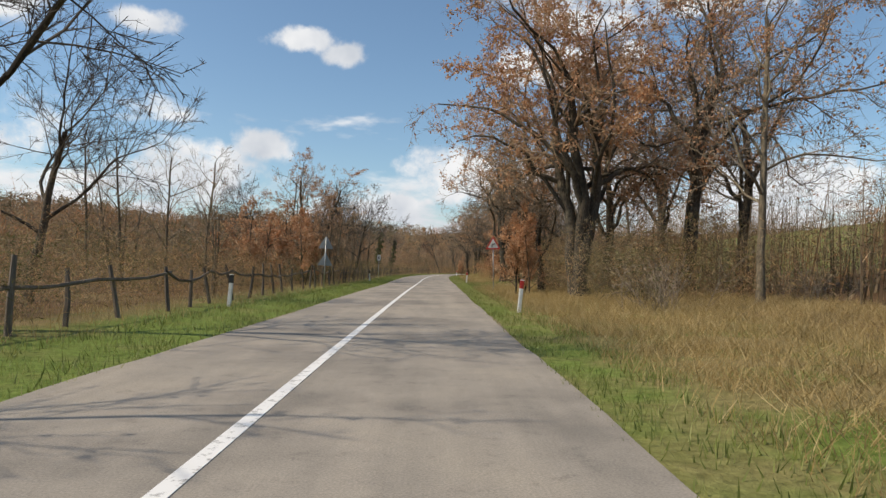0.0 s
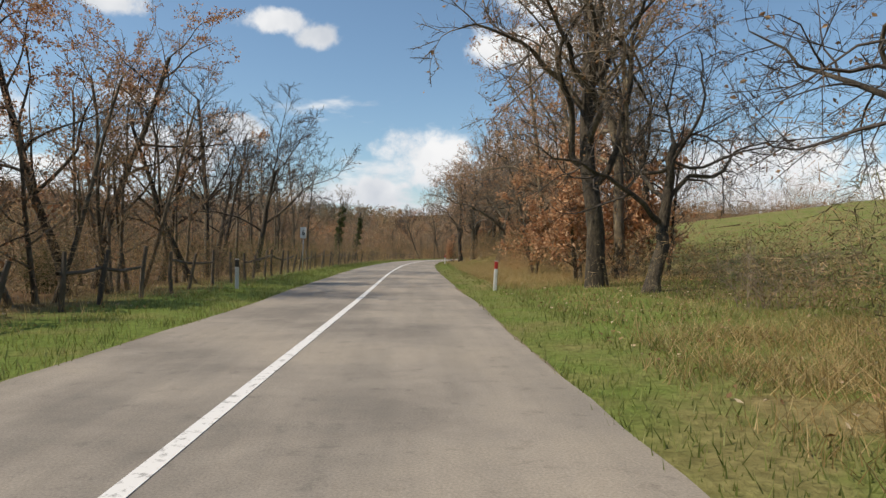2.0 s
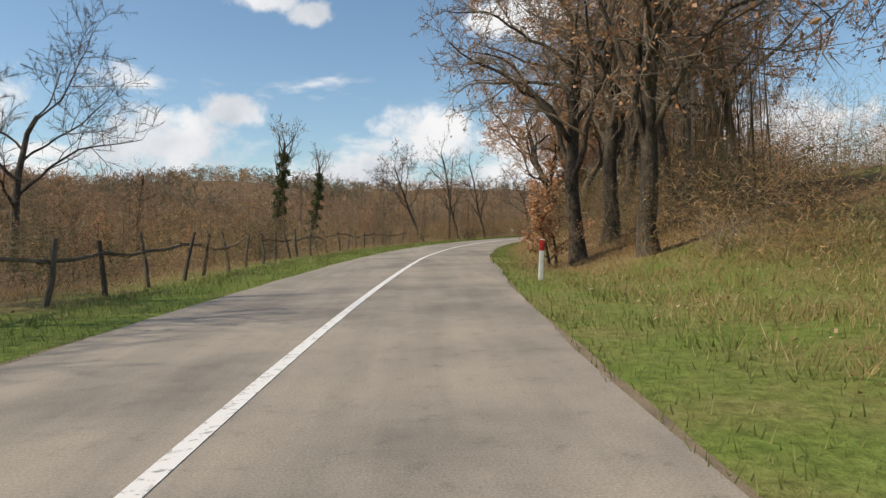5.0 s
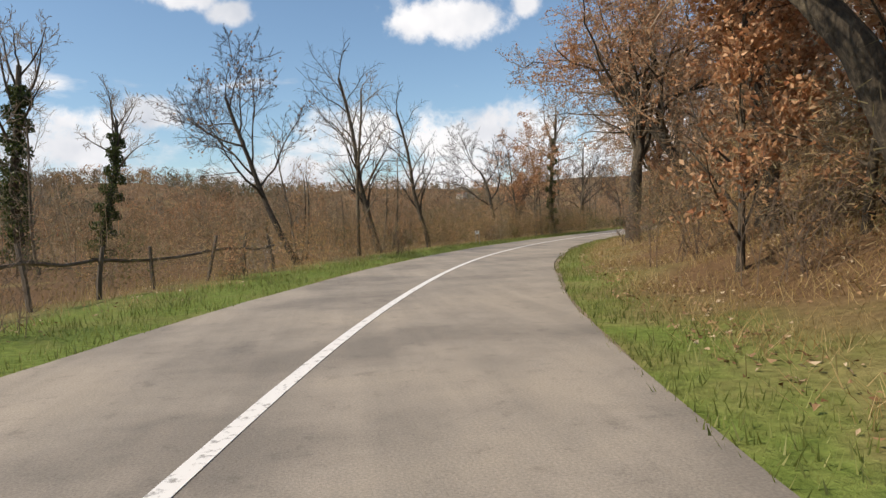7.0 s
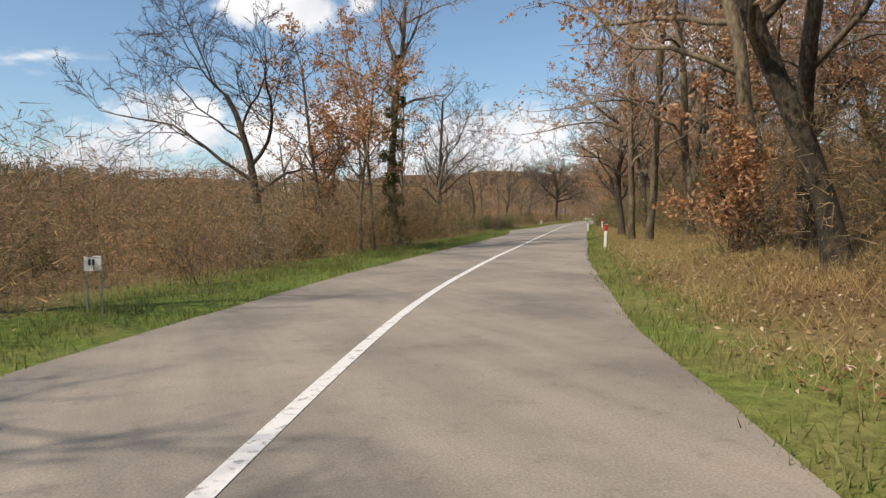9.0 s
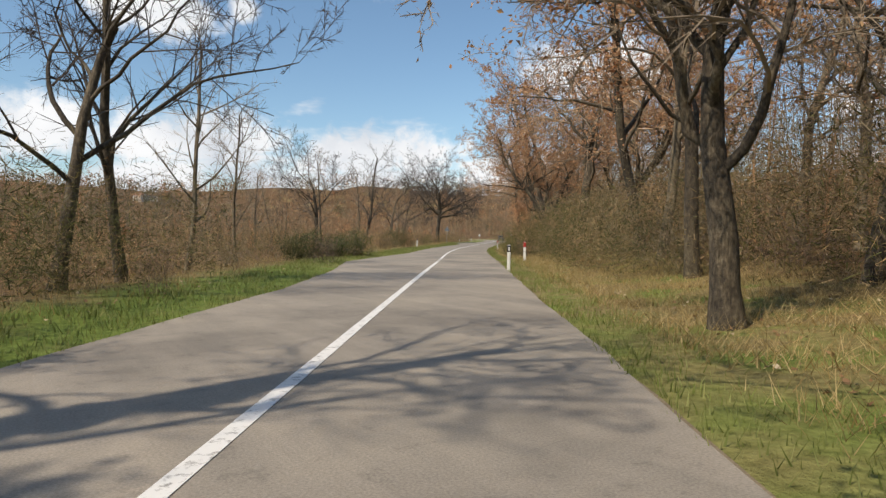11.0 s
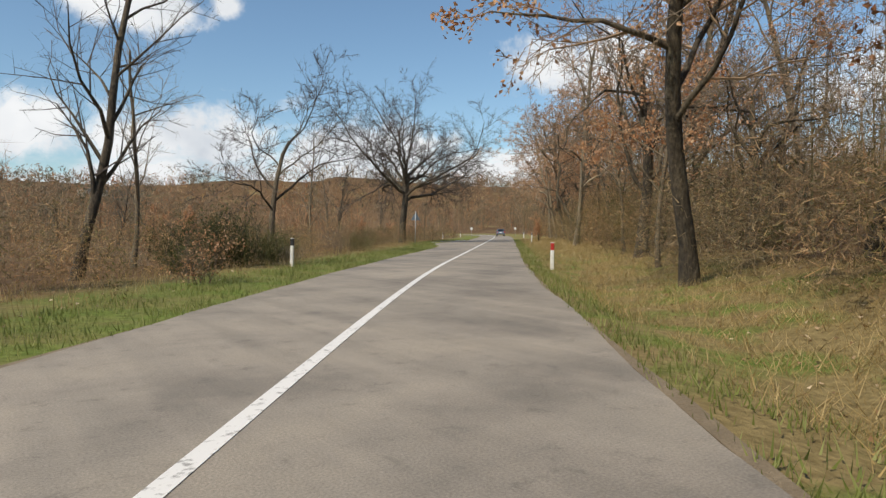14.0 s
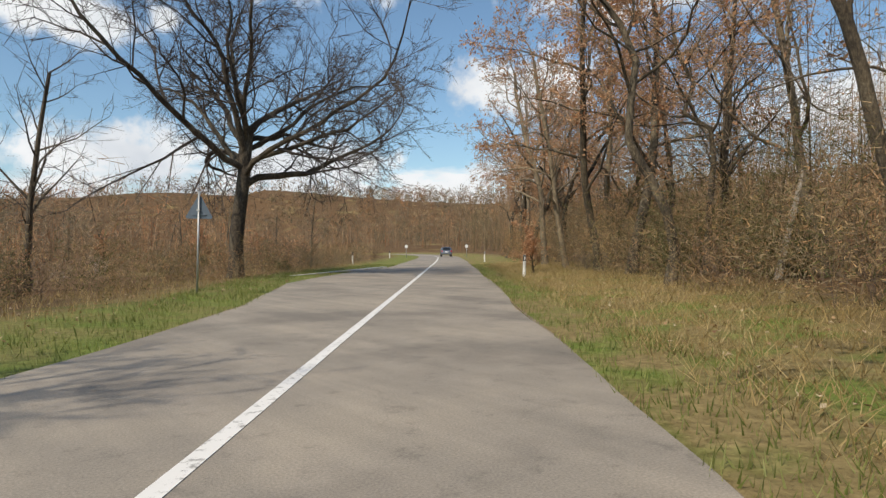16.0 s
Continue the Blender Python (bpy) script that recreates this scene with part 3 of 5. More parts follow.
# ---- trees ----
class Wood:
    """Collects tubes and leaves of one plant."""

    def __init__(self, seed):
        self.r = random.Random(seed)
        self.bark, self.twig, self.leaf = ([], []), ([], []), ([], [])
        self.limbs, self.trunks = [], []

    def tube(self, store, pts, rad, k):
        v, f_ = store
        base = len(v)
        n_ = len(pts)
        d = (pts[-1] - pts[0]).normalized()
        ref = Vector((1, 0, 0)) if abs(d.x) < 0.8 else Vector((0, 1, 0))
        for i in range(n_):
            t = (pts[min(i + 1, n_ - 1)] - pts[max(i - 1, 0)]).normalized()
            u = t.cross(ref).normalized()
            w = t.cross(u)
            for j in range(k):
                a = 6.2832 * j / k
                v.append(pts[i] + (u * math.cos(a) + w * math.sin(a)) * rad[i])
        for i in range(n_ - 1):
            for j in range(k):
                j2 = (j + 1) % k
                f_.append((base + i * k + j, base + i * k + j2, base + (i + 1) * k + j2, base + (i + 1) * k + j))

    def rnd(self):
        r = self.r
        return Vector((r.gauss(0, 1), r.gauss(0, 1), r.gauss(0, 1)))

    def sliver(self, p, d, length, w):
        """A fine twig: one long thin tapering face."""
        v, f_ = self.twig
        b = len(v)
        e = d.cross(self.rnd()).normalized() * w
        v += [p - e, p + e, p + d * length]
        f_.append((b, b + 1, b + 2))

    def spray(self, pts, length, o):
        """Fine twigs along a branchlet, each with a few finer ones."""
        r = self.r
        for _ in range(o["fine"]):
            x = r.random() * (len(pts) - 1)
            i = min(int(x), len(pts) - 2)
            q = pts[i].lerp(pts[i + 1], x - i)
            t = (pts[i + 1] - pts[i]).normalized()
            d = (t * 0.8 + self.rnd() * 0.55 + Vector((0, 0, 0.12))).normalized()
            ln = length * r.uniform(0.4, 0.8) * o["fine_len"]
            self.sliver(q, d, ln, o["fine_w"])
            for _ in range(o["finer"]):
                d2 = (d + self.rnd() * 0.5).normalized()
                self.sliver(q + d * ln * r.uniform(0.2, 0.8), d2, ln * r.uniform(0.4, 0.7), o["fine_w"] * 0.75)

    def leaf_at(self, p, size):
        v, f_ = self.leaf
        u = self.rnd().normalized()
        w = u.cross(self.rnd()).normalized()
        b = len(v)
        n_ = u.cross(w) * size * 0.18
        v += [p - u * size * 0.5, p + w * size * 0.32 + n_, p + u * size * 0.5, p - w * size * 0.32 + n_]
        f_.append((b, b + 1, b + 2, b + 3))

    def grow(self, p, d, length, r0, level, o):
        r = self.r
        n_ = o["seg"][level]
        pts, rad = [p.copy()], [r0]
        step = length / n_
        wander, lift = o["wander"][level], o["lift"][level]
        bends = o["bends"] if level == 0 else ()
        for i in range(n_):
            reach = math.hypot(p.x, p.y)              # low boughs are kept clear of the road
            up = 0.35 if level and o["clear"] and p.z < o["clear"] + 0.22 * reach else lift
            if bends:
                d = (Vector((bends[i % len(bends)], 0, 1)) + self.rnd() * 0.05).normalized()
            else:
                d = (d + self.rnd() * wander + Vector((0, 0, up))).normalized()
            p = p + d * step
            pts.append(p.copy())
            rad.append(max(o["tip"], r0 * (1 - o["taper"][level] * (i + 1) / n_)))
        if level == 0:
            rad[0] *= 1.35
        if level == 1 and o["limb_parts"]:
            self.limbs.append(([], []))
            self.tube(self.limbs[-1], pts, rad, o["sides"][level])
        else:
            store = self.twig
            if level == 0 and o["limb_parts"]:
                store = ([], []) if self.bark[0] else self.bark
                self.trunks.append(store)
            self.tube(store, pts, rad, o["sides"][level])
        if level >= o["leaf_level"] and o["leaves"]:
            for _ in range(o["leaves"]):
                q = pts[-1].lerp(pts[0], r.random() * 0.8) + self.rnd() * 0.10
                clump = 0.5 + 1.3 * noise.noise(q * 0.55 + Vector((o["clump"], 0, 0)))
                if q.z < o["leaf_top"] * (0.8 + 0.4 * r.random()) and r.random() < o["leaf_keep"] * 2.0 * min(1.0, max(0.0, clump)):
                    self.leaf_at(q, o["leaf_size"] * (0.7 + 0.6 * r.random()))
        if level + 1 >= o["levels"]:
            self.spray(pts, length, o)
            return
        cnt = o["kids"][level]
        turn = r.random() * 6.28
        for c in range(cnt):
            lo = o["start"][level]
            fr = lo + (1 - lo) * ((c + 0.3 + 0.6 * r.random()) / cnt)
            if c == cnt - 1:
                fr = 1.0
            x = fr * n_
            i = min(int(x), n_ - 1)
            q = pts[i].lerp(pts[i + 1], x - i)
            t = (pts[i + 1] - pts[i]).normalized()
            turn += 2.4 + r.uniform(-0.5, 0.5)
            side = t.orthogonal().normalized()
            side = Matrix.Rotation(turn, 3, t) @ side
            ang = radians(r.uniform(*o["angle"][level])) * (0.55 if fr == 1.0 else 1.0)
            cd = t * math.cos(ang) + side * math.sin(ang)
            shrink = 1 - o["cone"][level] * (fr - lo) / max(1e-3, 1 - lo)
            cl = length * o["ratio"][level] * shrink * r.uniform(0.75, 1.2)
            cr = max(o["tip"], rad[i] * o["thin"][level] * r.uniform(0.8, 1.1))
            self.grow(q, cd, cl, cr, level + 1, o)


BROAD = dict(levels=4, seg=(8, 7, 4, 1), sides=(9, 6, 4, 3), wander=(0.06, 0.16, 0.2, 0.22), lift=(0.02, 0.05, 0.04, 0.03),
             taper=(0.55, 0.8, 0.8, 0.7), kids=(11, 8, 6), start=(0.3, 0.22, 0.2), angle=((38, 72), (30, 60), (28, 58)),
             ratio=(0.62, 0.5, 0.48), cone=(0.35, 0.45, 0.4), thin=(0.5, 0.52, 0.55), tip=0.007, bole=0.72, limb_parts=True,
             fine=7, finer=2, fine_w=0.006, leaves=0, leaf_level=3, leaf_size=0.13, leaf_top=99, leaf_keep=0.5, clump=0.0, clear=0.0, bends=(), fine_len=0.68)


def plant(name, seed, H, r0, bark, twig, leafmat=None, lean=(0, 0), stems=1, spread=0.0, **over):
    """One plant with its trunk, limbs, crown and leaves, to be copied."""
    o = dict(BROAD)
    o.update(over)
    w = Wood(seed)
    for k in range(stems):
        a = w.r.random() * 6.28
        off = Vector((math.cos(a), math.sin(a), 0)) * spread * w.r.random()
        tilt = Vector((lean[0], lean[1], 1)) + Vector((math.cos(a), math.sin(a), 0)) * (0.35 * w.r.random() if stems > 1 else 0.03)
        w.grow(off + Vector((0, 0, -0.15)), tilt.normalized(), H * (1 if stems == 1 else w.r.uniform(0.6, 1.0)) * o["bole"], r0, 0, o)
    meshes = []
    for tv, tf in w.trunks:
        meshes.append(("trunk", mesh_of("trunk", tv, tf, bark, True)))
    for lv, lf in w.limbs:
        meshes.append(("limb", mesh_of("limb", lv, lf, bark, True)))
    meshes.append(("crown", mesh_of("crown", w.twig[0], w.twig[1], twig)))
    if w.leaf[0]:
        meshes.append(("foliage", mesh_of("foliage", w.leaf[0], w.leaf[1], leafmat)))
    return meshes, w


def add_ivy(meshes, w, height_, r, n_, seed):
    g = Wood(seed)
    for _ in range(n_):
        z = g.r.random() ** 0.8 * height_
        v = min(w.bark[0][:80], key=lambda q: abs(q.z - z))
        a = g.r.random() * 6.28
        rr = r * (0.6 + 0.8 * g.r.random()) * (1.15 - 0.5 * z / height_)
        g.leaf_at(Vector((v.x + rr * math.cos(a), v.y + rr * math.sin(a), z)), 0.11)
    meshes.append(("ivy", mesh_of("ivy", g.leaf[0], g.leaf[1], LEAF_IVY)))


KINDS = {}
OAK = dict(clear=3.4, bole=0.46, seg=(9, 11, 6, 1), kids=(10, 9, 6), start=(0.34, 0.16, 0.12), ratio=(0.88, 0.5, 0.48), angle=((20, 72), (32, 68), (30, 64)), cone=(0.25, 0.45, 0.4),
           wander=(0.13, 0.25, 0.28, 0.3), lift=(0.03, 0.035, 0.0, -0.02), fine=13, finer=1, fine_w=0.007)
SLIM = dict(clear=2.6, seg=(11, 7, 4, 1), kids=(12, 6, 5), start=(0.28, 0.2, 0.18), angle=((26, 66), (30, 62), (28, 60)), ratio=(0.46, 0.5, 0.5), tip=0.006, fine=8, finer=1, fine_w=0.007,
            wander=(0.065, 0.22, 0.25, 0.26), lift=(0.02, 0.035, 0.02, 0.0))
LEAN_ = dict(levels=3, kids=(12, 7), seg=(7, 4, 2), sides=(6, 4, 3), start=(0.2, 0.2), angle=((28, 60), (25, 55)), ratio=(0.42, 0.5), cone=(0.5, 0.4), leaf_level=2, fine=7, finer=1, fine_w=0.0055)
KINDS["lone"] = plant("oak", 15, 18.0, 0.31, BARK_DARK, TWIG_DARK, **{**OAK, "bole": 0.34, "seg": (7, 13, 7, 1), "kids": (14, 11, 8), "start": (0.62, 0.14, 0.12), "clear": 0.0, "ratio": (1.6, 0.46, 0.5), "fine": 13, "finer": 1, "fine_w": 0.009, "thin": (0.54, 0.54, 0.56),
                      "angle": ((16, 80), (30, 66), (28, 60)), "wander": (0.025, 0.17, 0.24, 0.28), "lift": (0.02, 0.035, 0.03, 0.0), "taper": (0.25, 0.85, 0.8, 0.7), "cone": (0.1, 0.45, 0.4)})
KINDS["oakbig"] = plant("oak", 24, 17.5, 0.27, BARK_DARK, TWIG_BROWN, LEAF_ORANGE, lean=(-0.12, 0.0), stems=3, spread=0.45, leaves=30, leaf_keep=0.5, leaf_top=13, leaf_size=0.12, clump=3.0,
                        **{**OAK, "kids": (9, 8, 6), "ratio": (0.9, 0.5, 0.5), "fine": 9})
KINDS["oak1"] = plant("oak", 21, 15.0, 0.26, BARK_DARK, TWIG_GREY, LEAF_ORANGE, leaves=16, leaf_keep=0.4, leaf_top=11, leaf_size=0.115, clump=7.0, **{**OAK, "kids": (11, 9, 6), "ratio": (0.9, 0.5, 0.5)})
KINDS["oak2"] = plant("oak", 22, 14.0, 0.22, BARK_DARK, TWIG_BROWN, LEAF_ORANGE, lean=(-0.18, -0.05), leaves=26, leaf_keep=0.55, leaf_top=14, leaf_size=0.1, clump=11.0, **{**OAK, "fine": 7})
KINDS["oak3"] = plant("oak", 23, 13.5, 0.22, BARK_DARK, TWIG_GREY, LEAF_BROWN, lean=(-0.1, 0.1), leaves=4, leaf_keep=0.25, leaf_size=0.1, **{**OAK, "fine": 10})
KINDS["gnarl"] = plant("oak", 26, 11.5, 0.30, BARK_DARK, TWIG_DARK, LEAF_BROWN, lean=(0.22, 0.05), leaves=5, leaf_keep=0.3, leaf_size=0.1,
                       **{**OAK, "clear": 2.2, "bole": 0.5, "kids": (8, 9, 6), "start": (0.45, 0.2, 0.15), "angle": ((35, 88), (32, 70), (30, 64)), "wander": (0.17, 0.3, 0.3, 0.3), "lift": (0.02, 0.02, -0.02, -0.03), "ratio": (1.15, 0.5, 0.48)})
KINDS["bare1"] = plant("tree", 31, 15.0, 0.17, BARK_GREY, TWIG_GREY, LEAF_ORANGE, leaves=12, leaf_keep=0.5, leaf_top=10, leaf_size=0.105, clump=2.0, **SLIM)
KINDS["bare2"] = plant("tree", 32, 13.5, 0.14, BARK_GREY, TWIG_GREY, LEAF_ORANGE, lean=(0.14, 0), leaves=10, leaf_keep=0.45, leaf_size=0.1, clump=5.0, **SLIM)
KINDS["bare3"] = plant("tree", 33, 14.5, 0.17, BARK_DARK, TWIG_BROWN, LEAF_ORANGE, lean=(-0.15, 0.05), leaves=24, leaf_keep=0.6, leaf_top=13, leaf_size=0.11, clump=9.0, **SLIM)
KINDS["crook"] = plant("tree", 34, 12.0, 0.16, BARK_DARK, TWIG_BROWN, LEAF_ORANGE, leaves=16, leaf_keep=0.5, leaf_size=0.105, clump=13.0,
                       **{**SLIM, "wander": (0.26, 0.26, 0.25, 0.26)})
for key_, seed_, bends_, lean_ in (("bent1", 71, (0.02, -0.04, -0.55, -0.65, 0.05, 0.12, -0.45, -0.6, -0.2), 0.15), ("bent2", 72, (0.04, 0.06, 0.16, 0.12, -0.1, -1.5, 0.35, -0.55, -0.3), 0.13),
                                   ("bent3", 73, (-0.2, -0.34, -0.36, -0.25, -0.3, -0.4, -0.2, -0.15, -0.2), 0.17), ("bent4", 74, (-0.75, -0.95, -0.8, -0.7, -0.9, -1.1, -0.6, -0.5, -0.3), 0.15)):
    KINDS[key_] = plant("tree", seed_, 12.5, lean_, BARK_DARK, TWIG_BROWN, LEAF_ORANGE, leaves=12, leaf_keep=0.4, leaf_size=0.105, clump=3.0 + seed_,
                        **{**SLIM, "bends": bends_, "seg": (9, 7, 4, 1), "start": (0.5, 0.2, 0.18), "bole": 0.8})
KINDS["leafpole"] = plant("tree", 75, 10.0, 0.085, BARK_GREY, TWIG_BROWN, LEAF_ORANGE, leaves=26, leaf_keep=0.6, leaf_size=0.12, clump=8.0, **{**LEAN_, "start": (0.34, 0.2), "kids": (13, 8), "fine": 5, "angle": ((40, 80), (25, 60))})
KINDS["slim1"] = plant("tree", 41, 9.5, 0.08, BARK_GREY, TWIG_GREY, **LEAN_)
KINDS["slim2"] = plant("tree", 42, 8.5, 0.065, BARK_GREY, TWIG_BROWN, LEAF_BROWN, stems=3, spread=0.5, leaves=4, leaf_keep=0.35, leaf_size=0.10, **{**LEAN_, "kids": (8, 6)})
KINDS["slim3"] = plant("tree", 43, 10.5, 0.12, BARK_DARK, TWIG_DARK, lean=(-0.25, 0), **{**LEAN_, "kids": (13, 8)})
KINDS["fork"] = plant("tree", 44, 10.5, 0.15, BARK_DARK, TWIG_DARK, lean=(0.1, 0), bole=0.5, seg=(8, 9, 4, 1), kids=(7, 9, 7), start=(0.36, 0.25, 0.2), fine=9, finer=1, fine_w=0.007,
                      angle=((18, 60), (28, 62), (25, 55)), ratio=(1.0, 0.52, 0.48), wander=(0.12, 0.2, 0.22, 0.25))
KINDS["leaner"] = plant("tree", 45, 10.0, 0.13, BARK_DARK, TWIG_DARK, LEAF_BROWN, lean=(-0.62, 0), kids=(10, 8, 6), lift=(0.10, 0.1, 0.04, 0.03), start=(0.4, 0.25, 0.2), leaves=3, leaf_keep=0.25)
KINDS["ivied"] = plant("tree", 46, 10.5, 0.19, BARK_DARK, TWIG_GREY, kids=(8, 6, 5), start=(0.6, 0.3, 0.2), angle=((22, 50), (28, 55), (25, 55)), ratio=(0.38, 0.5, 0.5))
add_ivy(*KINDS["ivied"], 6.6, 0.38, 6000, 5)
KINDS["ivytall"] = plant("tree", 47, 15.0, 0.2, BARK_GREY, TWIG_GREY, LEAF_BROWN, leaves=3, leaf_keep=0.2, **{**SLIM, "wander": (0.03, 0.22, 0.25, 0.26), "start": (0.45, 0.2, 0.18)})
add_ivy(*KINDS["ivytall"], 8.5, 0.26, 5200, 6)
KINDS["flame1"] = plant("young_oak", 51, 6.0, 0.07, BARK_DARK, TWIG_BROWN, LEAF_ORANGE, stems=2, spread=0.4, leaves=15, leaf_keep=0.85, leaf_size=0.14, **{**LEAN_, "start": (0.12, 0.2), "kids": (12, 8), "fine": 5})
KINDS["flame2"] = plant("young_oak", 52, 7.5, 0.08, BARK_DARK, TWIG_BROWN, LEAF_ORANGE, leaves=30, leaf_keep=0.85, leaf_size=0.14, **{**LEAN_, "start": (0.1, 0.2), "kids": (16, 8), "fine": 4})
BUSH = dict(fine_len=0.24, levels=2, seg=(4, 1), sides=(3, 3), kids=(9,), start=(0.1,), angle=((20, 60),), ratio=(0.5,), cone=(0.4,), limb_parts=False, bole=0.8,
            wander=(0.2, 0.25), lift=(0.0, 0.02), taper=(0.7, 0.7), thin=(0.6,), tip=0.004, leaf_level=1, fine=7, finer=1, fine_w=0.0045)
KINDS["bush1"] = plant("shrub", 61, 2.6, 0.009, TWIG_BUSH, TWIG_BUSH, LEAF_BROWN, stems=16, spread=0.9, leaves=4, leaf_keep=0.35, leaf_size=0.07, **BUSH)
KINDS["bush2"] = plant("shrub", 62, 3.6, 0.010, TWIG_BUSH, TWIG_BUSH, LEAF_BROWN, stems=16, spread=1.1, leaves=5, leaf_keep=0.35, leaf_size=0.08, **BUSH)
KINDS["bush3"] = plant("shrub", 63, 2.2, 0.010, TWIG_BUSH, TWIG_GREY, LEAF_OLIVE, stems=18, spread=1.0, leaves=4, leaf_keep=0.35, leaf_size=0.06, **BUSH)
KINDS["bush4"] = plant("shrub", 64, 2.8, 0.011, TWIG_BUSH, TWIG_BUSH, LEAF_ORANGE, stems=14, spread=0.9, leaves=8, leaf_keep=0.6, leaf_size=0.10, **BUSH)
KINDS["broom"] = plant("shrub", 65, 2.4, 0.012, LEAF_OLIVE, LEAF_OLIVE, LEAF_OLIVE, stems=40, spread=1.0, leaves=9, leaf_keep=0.8, leaf_size=0.055, **BUSH)
KINDS["ivybush"] = plant("shrub", 66, 1.9, 0.02, TWIG_GREY, TWIG_GREY, LEAF_IVY, stems=20, spread=0.9, leaves=20, leaf_keep=0.8, leaf_size=0.08, **BUSH)
KINDS["juniper"] = plant("shrub", 68, 2.3, 0.014, TWIG_BUSH, LEAF_JUNIPER, LEAF_JUNIPER, stems=34, spread=0.8, leaves=26, leaf_keep=0.6, leaf_size=0.06, **{**BUSH, "lift": (0.05, 0.08), "kids": (9,)})
KINDS["blossom"] = plant("shrub", 67, 2.6, 0.02, TWIG_GREY, TWIG_GREY, BLOSSOM, stems=12, spread=0.7, leaves=8, leaf_keep=0.5, leaf_size=0.05, **BUSH)

TAGS = {
    "lone": ("oak", "large bare oak with a wide rounded crown on the verge", "tree", ""),
    "oakbig": ("oak", "great old oak with several leaning trunks and withered orange leaves", "tree", "roadside oaks"),
    "oak1": ("oak", "old oak with dark bark and some withered orange leaves", "tree", "roadside oaks"),
    "oak2": ("oak", "leaning oak still holding withered orange leaves", "tree", "roadside oaks"),
    "gnarl": ("oak", "gnarled black-barked oak with low crooked limbs in the grass", "tree", "roadside oaks"),
    "oak3": ("oak", "dark-barked oak with a few brown leaves still on it", "tree", "roadside oaks"),
    "bare1": ("woodland_tree", "tall grey woodland tree, bare but for low withered leaves", "tree", "woodland trees"),
    "bare2": ("woodland_tree", "slender leaning woodland tree with scraps of orange leaf", "tree", "woodland trees"),
    "bare3": ("woodland_tree", "tall woodland tree with withered leaves on low branches", "tree", "woodland trees"),
    "crook": ("woodland_tree", "crooked dark woodland tree with a winding trunk", "tree", "woodland trees"),
    "bent1": ("woodland_tree", "dark crooked tree bending out of the brush", "tree", "woodland trees"),
    "bent2": ("woodland_tree", "thin dark tree with a sharp elbow in its trunk", "tree", "woodland trees"),
    "bent3": ("woodland_tree", "brown trunk leaning out over the verge", "tree", "woodland trees"),
    "bent4": ("woodland_tree", "tree slanting far over above the brush", "tree", "woodland trees"),
    "leafpole": ("young_tree", "slender tree with withered orange leaves high up", "tree", "young trees"),
    "slim1": ("young_tree", "thin bare young tree rising from the thicket", "tree", "young trees"),
    "slim2": ("young_tree", "thin many-stemmed young tree with scraps of leaf", "tree", "young trees"),
    "slim3": ("young_tree", "thin leaning bare young tree", "tree", "young trees"),
    "fork": ("forked_tree", "bare dark tree forking low into long limbs", "tree", "forked trees"),
    "leaner": ("leaning_tree", "bare dark tree leaning far away from the road", "tree", "leaning trees"),
    "ivied": ("ivy_clad_tree", "pollarded bare tree with an ivy-covered trunk", "tree", "ivy-clad trees"),
    "ivytall": ("ivy_clad_tree", "tall bare tree with ivy up its trunk", "tree", "ivy-clad trees"),
    "flame1": ("young_oak", "young oak full of withered orange leaves", "tree", "young oaks"),
    "flame2": ("young_oak", "slender young oak full of withered orange leaves", "tree", "young oaks"),
    "bush1": ("shrub", "bare brown thorny shrub in the thicket", "shrub", "thicket shrubs"),
    "bush2": ("shrub", "tall bare brown shrub in the thicket", "shrub", "thicket shrubs"),
    "bush3": ("shrub", "low grey-green shrub on the verge", "shrub", "thicket shrubs"),
    "bush4": ("shrub", "shrub with withered orange leaves", "shrub", "thicket shrubs"),
    "broom": ("broom_shrub", "dense olive-green broom shrub", "shrub", "broom shrubs"),
    "ivybush": ("ivy_mound", "dark green mound of ivy at the road side", "shrub", "ivy mounds"),
    "juniper": ("juniper", "dense dark green juniper on the verge", "shrub", "junipers"),
    "blossom": ("blackthorn", "shrub with sparse white blossom", "shrub", "blossoming shrubs"),
}
FIRST = {}
GROWN = {"oak1": 1.22, "oak2": 1.2, "oak3": 1.22, "bare1": 1.25, "bare2": 1.25, "bare3": 1.2, "crook": 1.2, "fork": 1.32, "slim1": 1.18, "slim2": 1.12, "slim3": 1.2, "ivytall": 1.15, "leaner": 1.12, "ivied": 1.1}
spots = []


def put(kind, x, y, scale=1.0, turn=None, lift=0.0):
    """Sets one plant of a kind on the ground."""
    turn = random.uniform(0, 360) if turn is None else turn
    m = pose(x, y, ground_z(x, y) + lift, 0, 0, turn)
    if kind not in FIRST:
        name, label, cat, group = TAGS[kind]
        root = empty(name, m, label=label, category=cat, group=group)
        for nm, me_ in KINDS[kind][0]:
            ob = child(nm, me_, root)
            if nm in ("crown", "foliage", "ivy"):
                tagged(ob, kind="stuff")
        FIRST[kind] = root
    else:
        root = copy_thing(FIRST[kind], m)
    scale *= GROWN.get(kind, 1.0)
    root.scale = (scale, scale, scale * random.uniform(0.94, 1.06))
    spots.append((x, y))
    return root


